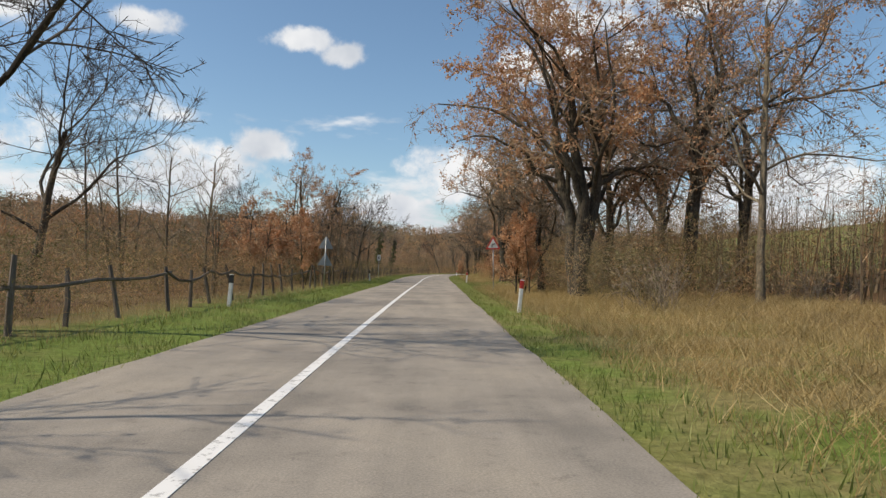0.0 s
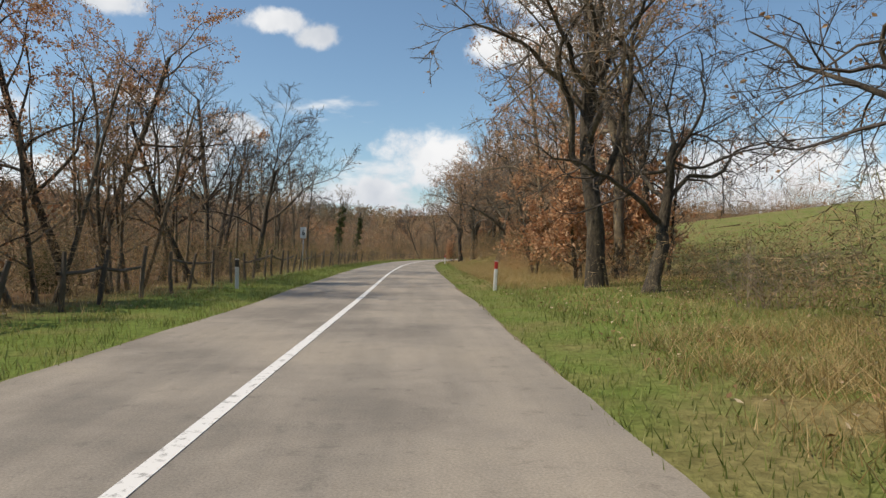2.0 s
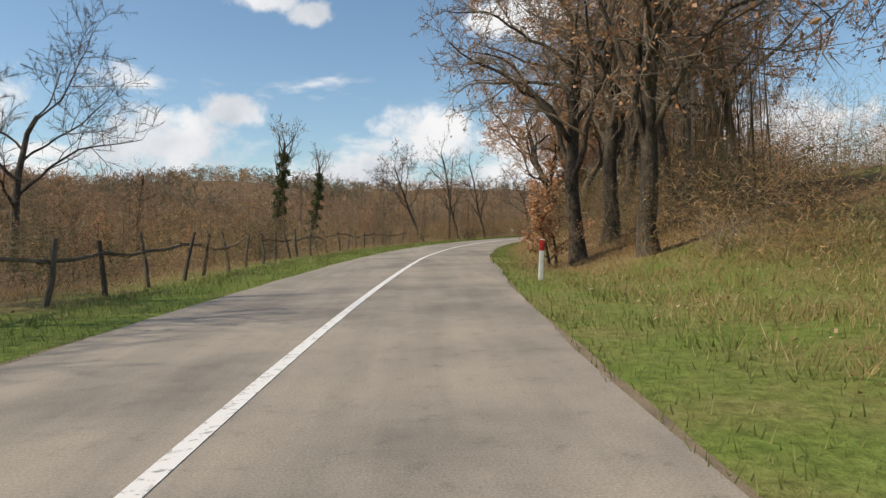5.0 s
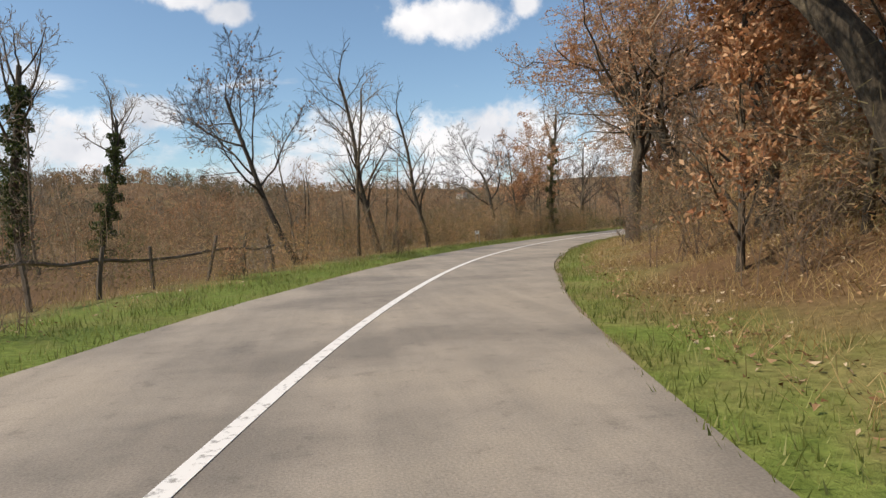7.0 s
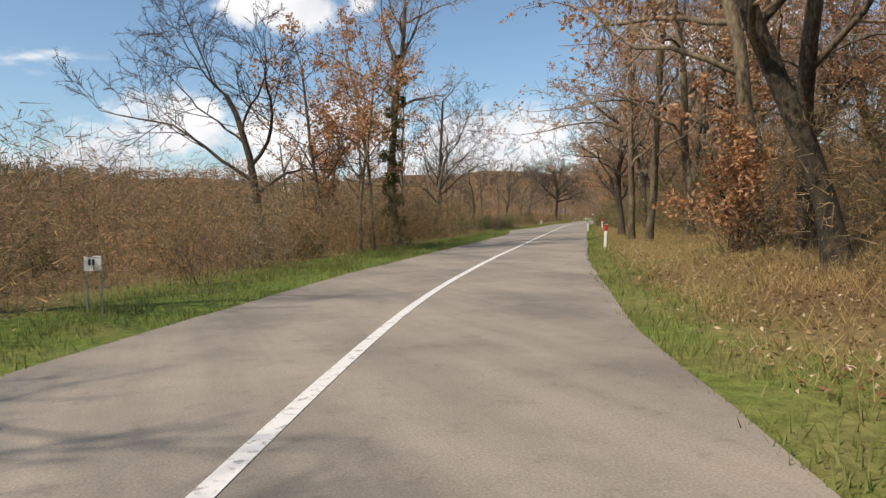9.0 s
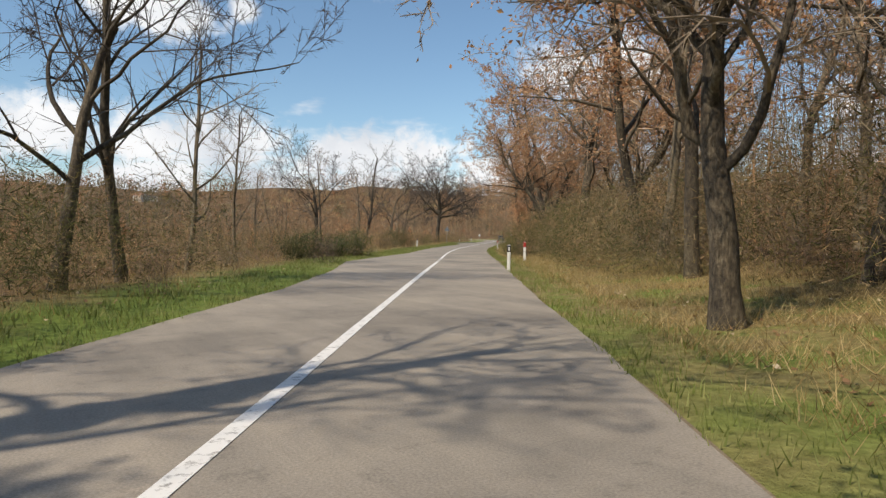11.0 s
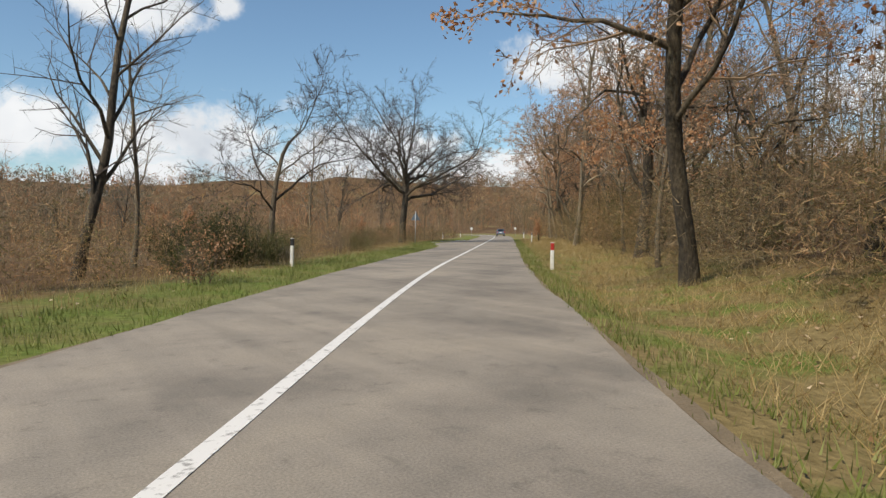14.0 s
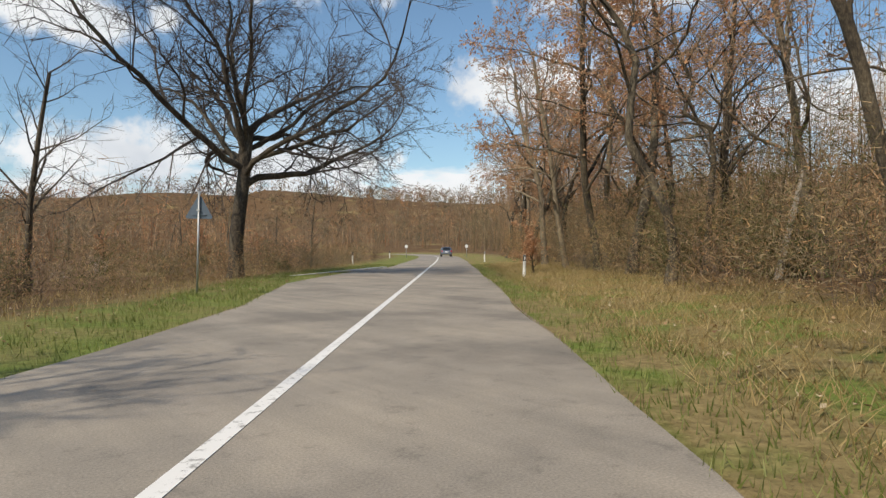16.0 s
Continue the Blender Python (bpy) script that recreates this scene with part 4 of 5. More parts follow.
# trees that stand out, one by one
for spot in [
    # right of the road, going along it
    ("oakbig", 6.3, 27.0, 1.12, 0), ("oak1", 10.8, 27.5, 1.12, 10), ("oak3", 9.0, 33.5, 1.0, 200), ("oak3", 5.7, 33.2, 0.72, 60), ("oak3", 14.5, 30.0, 1.05, 300), ("oak1", 13.5, 38, 1.0, 120), ("flame2", 4.1, 31.0, 0.66, 0), ("flame1", 4.7, 32.2, 0.72, 90), ("flame2", 4.6, 30.0, 0.5, 200),
    ("oak3", 6.5, 57.2, 1.22, 70), ("gnarl", 6.9, 53.6, 0.72, 0), ("gnarl", 9.8, 47.0, 0.95, 15), ("bare1", 8.4, 60.5, 1.05, 0), ("bare2", 9.8, 63.0, 1.05, 40), ("flame1", 7.0, 60.6, 1.1, 20), ("flame1", 8.4, 62.6, 1.25, 120), ("flame1", 7.4, 64.4, 1.2, 220), ("flame1", 9.8, 60.0, 1.1, 300), ("flame1", 10.4, 65.2, 1.1, 60), ("oak3", 11.6, 67.5, 0.9, 250), ("flame1", 6.8, 68.5, 1.0, 80),
    ("oak2", 9.0, 75.2, 0.78, 20), ("bare2", 9.2, 77.6, 1.0, 180), ("bare3", 10.0, 83.5, 0.95, 90), ("oak3", 9.8, 88.0, 1.0, 140), ("oak3", 11.8, 92.0, 0.85, 40), ("oak3", 12.0, 100.5, 1.0, 220), ("bare1", 11.4, 76.5, 1.1, 10), ("flame2", 9.0, 73.5, 0.7, 45),
    ("oak1", 7.6, 108.0, 0.85, 300), ("gnarl", 8.9, 96.6, 1.15, 10), ("oak3", 13.6, 103.5, 0.9, 20), ("flame1", 10.4, 96.0, 1.0, 20), ("oak3", 6.5, 111.0, 0.95, 0), ("oak1", 8.4, 114.0, 0.95, 100), ("flame1", 5.6, 110, 0.7, 0),
    ("oak1", 11.5, 121, 0.85, 20), ("oak2", 11.4, 132.2, 1.0, 180), ("oak2", 11.2, 128.4, 0.95, 60), ("flame2", 10.8, 135.2, 0.8, 60), ("flame1", 11.9, 133.9, 1.1, 160), ("flame2", 12.6, 136.8, 0.9, 10), ("oak3", 13.4, 138.0, 0.9, 60), ("flame2", 20.2, 156.0, 0.7, 70), ("oak1", 17.6, 153.4, 1.0, 10), ("oak2", 19.8, 152.0, 1.0, 200), ("oak3", 22.6, 160, 1.0, 10),
    ("flame1", 28.2, 168.4, 0.95, 30), ("oak2", 31.8, 170.5, 0.8, 30), ("bare3", 27.5, 166.0, 1.0, 30), ("bare1", 29.5, 169.0, 1.1, 30), ("bare2", 34.1, 178.7, 1.0, 200), ("ivytall", 37.6, 176.0, 0.95, 10), ("bare2", 36.4, 182.6, 1.0, 180),
    ("oak3", 39.4, 187.0, 0.8, 10), ("ivytall", 41, 180, 0.9, 90), ("ivytall", 39.2, 178.9, 1.0, 200), ("bare1", 36.0, 178.2, 0.95, 100), ("oak2", 57.0, 204.6, 0.95, 350), ("bent4", 61.6, 212.0, 0.85, -35), ("oak1", 58.6, 208.3, 1.0, 10), ("oak2", 62.3, 214.2, 0.8, 150), ("crook", 64.5, 217.2, 0.9, 20), ("flame2", 65.3, 221.2, 0.72, 90),
    ("leafpole", 79.4, 236.2, 1.0, 30), ("leafpole", 84.5, 241.8, 0.95, 140), ("bare3", 75.0, 232.0, 1.05, 10), ("bare3", 77.5, 229.0, 1.1, 100), ("bare1", 73.5, 226.5, 1.1, 10), ("bare1", 90.0, 243.0, 0.95, 150), ("crook", 95.0, 246.5, 0.9, 20), ("bare2", 99.5, 250.2, 0.85, 120), ("oak3", 85.5, 236.5, 0.8, 150), ("bare2", 92.4, 252.2, 1.0, 200), 
    ("bent1", 100.9, 260.8, 1.0, -40), ("bent2", 105.4, 262.2, 0.95, -40), ("bent3", 99.6, 254.6, 1.0, -40), ("bare2", 106.0, 256.2, 0.9, 150), ("bare3", 108.0, 268.4, 0.9, 0), ("flame1", 108.5, 272.5, 0.6, 0),
    # left of the road
    ("fork", -9.6, 11.5, 1.0, 20), ("slim2", -9.0, 4.5, 1.0, None), ("fork", -14.5, 24, 0.95, 20), ("fork", -13.8, 53, 0.8, 200), ("slim1", -18, 39, 1.0, None), ("slim1", -15, 37, 0.9, None), ("slim2", -20, 43, 1.1, None), ("slim1", -11.5, 34, 0.85, None),
    ("flame1", -13.0, 45.0, 1.15, None), ("flame1", -11.0, 43.0, 1.0, None), ("flame1", -9.7, 46.5, 1.2, None), ("flame1", -8.4, 43.5, 0.9, None), ("flame2", -12.0, 49.0, 0.75, None), ("bare3", -9.8, 56.5, 0.7, 40), ("bare3", -11.0, 61.0, 0.75, 140),
    ("slim2", -9.8, 30, 0.75, None), ("slim1", -24, 47, 1.2, None), ("fork", -10.5, 66, 0.8, 20), ("flame1", -8.6, 50.5, 1.1, None), ("flame2", -10.5, 51.5, 0.9, None), ("flame1", -14.5, 48.0, 1.2, None), ("slim2", -8.5, 56.5, 1.0, None), ("slim2", -9.0, 63.5, 1.0, None), ("slim1", -11.5, 54.0, 1.05, None),
    ("slim1", -12.5, 63.0, 0.9, None), ("slim2", -8.2, 52.0, 0.95, None), ("slim2", -8.6, 58.0, 1.0, None), ("leaner", -7.7, 61.8, 0.85, 20), ("fork", -8.6, 75.8, 0.95, 10), ("slim3", -9.5, 69.0, 1.0, None),
    ("fork", -15.6, 92, 1.15, 10), ("slim3", -14.0, 88.0, 1.0, None), ("slim1", -12.0, 90.5, 1.15, None), ("slim1", -15.0, 96.0, 1.5, None), ("slim2", -11.3, 95.5, 1.45, None), ("slim1", -18.0, 99.0, 1.25, None), ("slim2", -13.0, 99.0, 1.4, None), ("slim2", -11.0, 105.0, 1.05, None), ("slim1", -14.5, 102.0, 1.4, None), ("slim1", -10.2, 99.5, 1.3, None), ("slim2", -12.2, 102.0, 1.3, None), ("slim1", -9.8, 103.0, 1.1, None), ("fork", -15.4, 119.6, 1.05, 90),
    ("ivied", -13.0, 165.6, 1.42, 10), ("ivied", -10.3, 169.6, 1.12, 90), ("slim1", -9.5, 159.0, 0.9, None), ("leaner", 2.8, 153.6, 0.95, 15), ("slim3", 6.6, 160.5, 1.05, 20), ("slim1", 5.4, 157.5, 1.0, None),
    ("slim3", 10.2, 167.0, 1.0, 10), ("slim2", 7.0, 164.5, 0.95, None), ("slim2", 2.5, 160.0, 0.9, None), ("fork", 17.9, 180.0, 0.95, 200), ("leafpole", 21.9, 181.9, 1.1, 40), ("leafpole", 22.7, 182.6, 1.2, 160), ("leafpole", 20.6, 183.2, 1.15, 250), ("leafpole", 23.4, 187.0, 1.0, 100), ("flame2", 21.2, 186.0, 0.9, 10), ("slim2", 20.5, 185.0, 1.0, None),
    ("ivytall", 24.8, 185.6, 0.95, 10), ("slim1", 29.0, 195.5, 1.1, None), ("fork", 32.3, 198.6, 0.9, 20), ("slim3", 34.0, 201.0, 1.1, 60), ("slim1", 37.2, 208.1, 1.1, None), ("slim1", 41.0, 214.5, 0.9, None),
    ("fork", 56.4, 240.7, 1.05, 250), ("slim1", 52.0, 229.0, 0.9, None), ("slim2", 50.5, 235.0, 0.85, None), ("slim3", 63.3, 244.3, 1.15, 190), ("slim1", 66.0, 251.0, 1.1, None), ("fork", 74.0, 257.6, 1.0, 30),
    ("slim1", 54.3, 252.0, 1.0, None), ("slim1", 80.7, 267.0, 1.0, None), ("slim1", 83.5, 270.0, 0.75, None), ("slim3", 88.3, 278.4, 0.9, None), ("lone", 97.0, 281.0, 1.18, 25), ("slim1", 107, 292.0, 0.7, None),
]:
    put(*spot)


def open_field(x, y):
    """The pasture that opens behind the oaks before the bend."""
    return 60 < y < 165 and x - 1 > 0.42 * (y - 82) and x > 12.5


def clear_of(x, y, gap):
    return all((x - a) ** 2 + (y - b) ** 2 > gap * gap for a, b in spots)


dead = empty("dead_trunk", pose(103.9, 259.0, ground_z(103.9, 259.0), 0, 0, 0), label="pale barkless dead trunk leaning among the brush", category="tree trunk")
w = Wood(77)
w.tube(w.bark, [Vector(q) for q in ((-0.3, 0.1, -0.2), (-0.1, 0.0, 0.7), (0.25, -0.1, 1.7), (0.5, -0.2, 2.6), (0.62, -0.25, 3.1))], [0.13, 0.10, 0.085, 0.07, 0.035], 8)
child("trunk", mesh_of("trunk", w.bark[0], w.bark[1], DEAD_WOOD, True), dead)
w = Wood(78)
w.tube(w.bark, [Vector(q) for q in ((0.18, -0.08, 1.5), (0.05, -0.3, 1.85), (-0.02, -0.42, 2.0))], [0.035, 0.025, 0.012], 6)
child("branch_stub", mesh_of("branch_stub", w.bark[0], w.bark[1], DEAD_WOOD, True), dead)
# the wood along the right: its edge, then the trees behind
random.seed(7)
s = 116.0
while s < 352:
    d = random.uniform(6.9, 9.0) if s > 168 else random.uniform(9.5, 11.5)
    x, y = on_road(s, d)
    if clear_of(x, y, 2.0) and not 268 < s < 300:
        put(random.choice(("bare1", "bare2", "bare3", "oak3", "bare3", "bare1", "crook")), float(x), float(y), random.uniform(0.9, 1.15))
    s += random.uniform(4.0, 6.0)
count = 0
for _ in range(3000):
    s = random.uniform(118, 360)
    d = random.uniform(9.5, 18) if s > 165 else random.uniform(11, 18)
    x, y = on_road(s, d)
    if clear_of(x, y, 3.0) and not open_field(x, y):
        put(random.choice(("bare1", "bare2", "bare3", "bare1", "crook", "slim1", "slim3", "bare2")), float(x), float(y), random.uniform(0.85, 1.15))
        count += 1
        if count > 46:
            break
for _ in range(40):                                   # thin row by the field
    s, d = random.uniform(-10, 112), random.uniform(9, 17)
    x, y = on_road(s, d)
    if clear_of(x, y, 5.5) and not (open_field(x, y) and y > 82):
        put(random.choice(("slim2", "slim1", "bare2")), float(x), float(y), random.uniform(0.7, 0.95))
# scattered young trees over the left thicket and on towards the bend
count = 0
for _ in range(900):
    s, d = random.uniform(-5, 400), -random.uniform(9, 60)
    x, y = on_road(s, d)
    if clear_of(x, y, 5.0):
        put(random.choice(("slim1", "slim2", "slim3", "slim1")), float(x), float(y), random.uniform(0.5, 0.95))
        count += 1
        if count > 30:
            break

count = 0
for _ in range(600):
    s, d = random.uniform(70, 345), -random.uniform(8.5, 30)
    x, y = on_road(s, d)
    if clear_of(x, y, 4.0):
        put(random.choice(("flame1", "flame2", "slim2", "flame1")), float(x), float(y), random.uniform(0.3, 0.6))
        count += 1
        if count > 34:
            break

# thicket shrubs: dense behind the fence on the left, along the wood's edge on the right
spots.clear()
for kind, x, y, k in [("juniper", 68.0, 245.2, 1.1), ("juniper", 66.4, 244.6, 0.85), ("juniper", 70.4, 247.0, 0.6), ("juniper", 43.2, 212.2, 0.7), ("juniper", 19.0, 178.6, 0.6), ("ivybush", 45.4, 214.9, 1.0), ("ivybush", 46.4, 215.2, 0.8), ("ivybush", 48.6, 217.6, 1.0), ("ivybush", 49.4, 218.6, 0.9), ("ivybush", 47.1, 216.8, 0.75), ("ivybush", 50.2, 219.5, 0.6), ("broom", 69.0, 246.0, 0.9), ("broom", 71.5, 249.5, 0.8), ("ivybush", 65.8, 241.5, 0.55), ("broom", 58.7, 213.2, 1.15),
                      ("broom", 60.4, 215.2, 1.25), ("broom", 61.0, 212.8, 1.35), ("broom", 62.2, 217.2, 1.1), ("broom", 63.0, 214.6, 1.35), ("bush1", 57.2, 211.6, 0.7), ("bush2", 62.0, 219.0, 0.8), ("blossom", 17.4, 176.4, 1.0), ("blossom", 16.4, 174.8, 0.9), ("blossom", 44.8, 215.0, 0.45), ("bush4", 29.5, 167.6, 0.8), ("broom", 104.5, 258.8, 1.3),
                      ("broom", 107.5, 263.5, 1.3), ("broom", 88.5, 237.5, 1.0), ("broom", 79.5, 257.5, 0.7), ("ivybush", 103.0, 288.0, 0.5), ("ivybush", 30.5, 193.0, 0.5), ("bush4", 10.6, 69.5, 0.9),
                      ("bush4", 27.5, 168.0, 0.7), ("bush4", 103.5, 291.5, 1.0), ("bush4", 107.2, 296.0, 1.1), ("bush4", 110.0, 298.5, 1.0), ("bush4", 100.5, 291.0, 0.9), ("bush4", 112.5, 303.5, 1.2), ("bush4", 105.0, 297.5, 1.2)]:
    put(kind, x, y, k)
count = 0
for _ in range(4000):
    s = random.uniform(2, 345)
    d = -(4.6 + 22 * random.random() ** 1.7) - (1.6 if s < 130 else 0.4)
    if 300 < s < 335:
        d -= 6
    x, y = on_road(s, d)
    if clear_of(x, y, 1.25):
        put(random.choice(("bush1", "bush1", "bush2", "bush3", "bush1", "bush2", "bush4") if s > 60 and random.random() < 0.6 else ("bush1", "bush3", "bush3", "ivybush", "juniper", "bush3", "blossom")), float(x), float(y), random.uniform(0.45, 0.9))
        count += 1
        if count > 105:
            break
count = 0
for _ in range(4000):
    s = random.uniform(14, 360)
    near = 8.5 if 66 < s < 84 else 5.6 if 116 < s < 168 else 7.6
    if 54 < s < 66 or 84 < s < 102:
        near = 14
    d = near + 14 * random.random() ** 1.8
    x, y = on_road(s, d)
    if clear_of(x, y, 1.35):
        put(random.choice(("bush1", "bush2", "bush2", "bush1", "bush3", "bush1")), float(x), float(y), random.uniform(0.65, 1.1))
        count += 1
        if count > 64:
            break


# ---- far woods: nobody could count them ----
def far_wood(name, n_, pick, size, seed, label, thin=(0.004, 0.0003), k=30, long=(0.12, 0.3), mat=FAR_WOOD, boles=0.0, cat="woodland", bias=0.5, stand_size=1.0):
    """Bare crowns as sprays of thin slivers, set over a stretch of land; thin: width at the road and how it grows away from it."""
    r = np.random.default_rng(seed)
    pts = pick(r, n_)
    z = height(pts[:, 0], pts[:, 1])
    away = np.abs(road_of(pts[:, 0], pts[:, 1])[1])
    n_ = len(pts)
    h = size * r.uniform(0.55, 1.25, n_)
    up = r.uniform(0.12, 1.0, (n_, k))
    a = r.uniform(0, 6.283, (n_, k))
    wide = 0.36 * np.sqrt(np.clip(1 - (2 * (up - 0.55)) ** 2 * 0.95, 0.02, 1)) * r.random((n_, k)) ** 0.5
    c = np.stack([pts[:, 0:1] + h[:, None] * wide * np.cos(a), pts[:, 1:2] + h[:, None] * wide * np.sin(a), z[:, None] + h[:, None] * up], -1)
    dirs = r.normal(0, 1, (n_, k, 3)) + np.array([0, 0, 1.0 if size > 6 else 0.3])
    dirs += np.stack([np.cos(a), np.sin(a), 0 * a], -1) * 0.8
    ln = (h[:, None] * r.uniform(*long, (n_, k)))
    w_ = np.repeat((thin[0] + thin[1] * away)[:, None], k, 1) * r.uniform(0.6, 1.4, (n_, k))
    if boles:                                         # some slivers become whole stems
        m_ = max(2, k // 24)
        dirs[:, :m_] = r.normal(0, 0.09, (n_, m_, 3)) + np.array([0, 0, 1.0])
        ln[:, :m_] = h[:, None] * 0.95
        w_[:, :m_] = boles * r.uniform(0.5, 1.2, (n_, m_))
        c[:, :m_, :2] = pts[:, None, :] + r.normal(0, 0.5, (n_, m_, 2))
        c[:, :m_, 2] = (z + h * 0.46)[:, None]
    dirs /= np.linalg.norm(dirs, axis=-1)[..., None]
    e = np.cross(dirs, r.normal(0, 1, (n_, k, 3)))
    e /= np.linalg.norm(e, axis=-1)[..., None]
    ln, w_ = ln[..., None], w_[..., None]
    verts = np.stack([c - dirs * ln * 0.5 - e * w_, c - dirs * ln * 0.5 + e * w_, c + dirs * ln * 0.5], 2).reshape(-1, 3)
    faces = np.arange(len(verts)).reshape(-1, 3).tolist()
    me_ = mesh_of(name, verts, faces, mat)
    # plants of one kind stand together, with strays among them
    sx_, sy_ = pts[:, 0] / stand_size, pts[:, 1] / stand_size
    stand = np.sin(sx_ * 0.21 + 1.7 * np.sin(sy_ * 0.13)) * np.cos(sy_ * 0.17 + sx_ * 0.05)
    tone = np.clip(bias + 0.4 * stand + r.normal(0, 0.26, n_), 0, 1)
    me_.attributes.new("tone", "FLOAT", "POINT").data.foreach_set("value", np.repeat(tone, 3 * k).astype(np.float32))
    return tagged(new(name, me_), label, cat, kind="stuff")


def pick_band(lo, hi, side, s0=-60.0, s1=None, gaps=0.0):
    def pick(r, n_):
        s = r.uniform(s0, SMAX if s1 is None else s1, n_)
        d = side * (lo + (hi - lo) * r.random(n_) ** 1.2)
        x, y = on_road(s, d)
        if side > 0:                                  # none on the pasture
            keep = np.array([not open_field(a, b) or b < 82 for a, b in zip(x, y)])
            s, x, y = s[keep], x[keep], y[keep]
        if gaps:                                      # grassy gaps between the clumps
            keep = np.sin(x * 0.37 + 2.1 * np.sin(y * 0.21)) * np.cos(y * 0.33 + x * 0.11) + r.normal(0, 0.25, len(x)) > gaps - 0.6
            x, y = x[keep], y[keep]
        return np.stack([x, y], 1)
    return pick


def pick_ring(lo, hi, a0, a1):
    def pick(r, n_):
        a, q = np.radians(r.uniform(a0, a1, n_)), lo + (hi - lo) * r.random(n_)
        p = np.stack([60 + q * np.sin(a), 160 + q * np.cos(a)], 1)
        s, d = road_of(p[:, 0], p[:, 1])
        field_ = np.sin(p[:, 0] * 0.023 + 0.8) * np.cos(p[:, 1] * 0.019 + 0.3) > 0.66   # clearings
        return p[(np.abs(d) > 26) & ~(field_ & (d < 0))]
    return pick


far_wood("far_thicket", 4900, pick_band(13, 140, -1, gaps=0.32), 2.2, 1, "brown scrub spreading over the low ground", (0.006, 0.0003), 56, (0.07, 0.22))
far_wood("far_thicket", 420, pick_band(20, 130, -1, gaps=0.3), 4.6, 23, "russet thickets scattered over the scrub", (0.005, 0.0003), 80, (0.08, 0.24), boles=0.03)
far_wood("far_thicket", 520, pick_band(30, 140, -1), 8.0, 5, "thin young trees scattered over the scrub", (0.005, 0.0003), 60, (0.1, 0.3), boles=0.045)
far_wood("far_wood", 420, pick_band(20, 60, -1, 122, 205), 5.0, 32, "dense brown thicket inside the bend", (0.006, 0.0003), 92, (0.06, 0.2), boles=0.03, bias=0.42)
far_wood("far_wood", 60, pick_band(12, 19, 1, 114, 150), 13.0, 22, "bare brown wood on the roadside bank", (0.006, 0.00035), 96, (0.1, 0.3), boles=0.05)
far_wood("far_wood", 1350, pick_band(14, 95, 1, 150), 15.0, 2, "bare brown wood behind the roadside trees", (0.006, 0.00035), 96, (0.1, 0.3), boles=0.05)
far_wood("far_wood", 5600, pick_ring(170, 560, -70, 100), 10.0, 3, "bare brown wooded hillside in the distance", (0.01, 0.0007), 34, (0.12, 0.35), HILL_WOOD, boles=0.1, stand_size=4.0)
far_wood("far_wood", 3400, pick_ring(560, 960, -65, 75), 13.0, 28, "wooded ridge on the skyline", (0.02, 0.0008), 22, (0.12, 0.35), HILL_WOOD, stand_size=6.0)
far_wood("far_wood", 700, pick_ring(150, 330, 25, 62), 11.0, 4, "bare brown wood at the end of the road", (0.008, 0.0005), 50, (0.12, 0.4), boles=0.08)
FINE = ((0.006, 0.0002), 120, (0.04, 0.15), BRAMBLE)
far_wood("undergrowth", 620, pick_band(4.7, 12, -1, 140, 255, 0.2), 1.7, 12, "tangled grey-brown bramble beside the road", *FINE, cat="undergrowth")
far_wood("undergrowth", 1500, pick_band(6.4, 17, -1, 5, 345, 0.2), 1.5, 6, "tangled brown bramble below the young trees", *FINE, cat="undergrowth")
far_wood("undergrowth", 1500, pick_band(6.6, 11, 1, 168, 345), 2.9, 7, "tangled brown bramble along the wood's edge", (0.0065, 0.0002), 130, (0.03, 0.12), BRAMBLE, cat="undergrowth", bias=0.5)
far_wood("undergrowth", 620, pick_band(10, 17, 1, 168, 345), 5.2, 24, "tall olive-brown brush inside the wood", (0.011, 0.0002), 130, (0.03, 0.10), BRAMBLE, cat="undergrowth", bias=0.36)
far_wood("undergrowth", 750, pick_band(5.8, 15, 1, 112, 168), 2.3, 10, "tangled brown bramble over the roadside bank", *FINE, cat="undergrowth")
far_wood("undergrowth", 420, pick_band(4.9, 9, 1, 206, 236), 2.4, 20, "olive-brown bramble close to the road edge", (0.006, 0.0002), 160, (0.03, 0.10), BRAMBLE, cat="undergrowth", bias=0.16)
far_wood("undergrowth", 560, pick_band(4.5, 9.5, -1, 164, 206), 2.4, 25, "soft grey-brown brush below the leafy saplings", (0.006, 0.0002), 120, (0.04, 0.15), BRAMBLE, cat="undergrowth", bias=0.32)
# grey-brown kinds; the low bias also puts the thicket's inner shade into their colour
far_wood("undergrowth", 900, pick_band(5.3, 12, -1, -4, 132), 1.8, 16, "dense grey-brown bramble along the fence", *FINE, cat="undergrowth", bias=0.3)
far_wood("undergrowth", 330, pick_band(7.5, 20, -1, -4, 70), 3.0, 33, "grey-olive brush behind the fence", (0.007, 0.0002), 120, (0.035, 0.13), BRAMBLE, cat="undergrowth", bias=0.25)
far_wood("undergrowth", 420, pick_band(5.4, 15, -1, 255, 345), 1.6, 27, "soft russet brush beside the verge", *FINE, cat="undergrowth", bias=0.5)
far_wood("undergrowth", 150, pick_band(7.0, 14, 1, 46, 66), 1.5, 29, "tangled brown bramble below the oaks", *FINE, cat="undergrowth", bias=0.6)
far_wood("far_wood", 200, pick_band(13, 34, 1, 6, 52), 4.6, 31, "thin brown wood behind the roadside oaks", (0.007, 0.0003), 110, (0.05, 0.18), boles=0.04, bias=0.4)
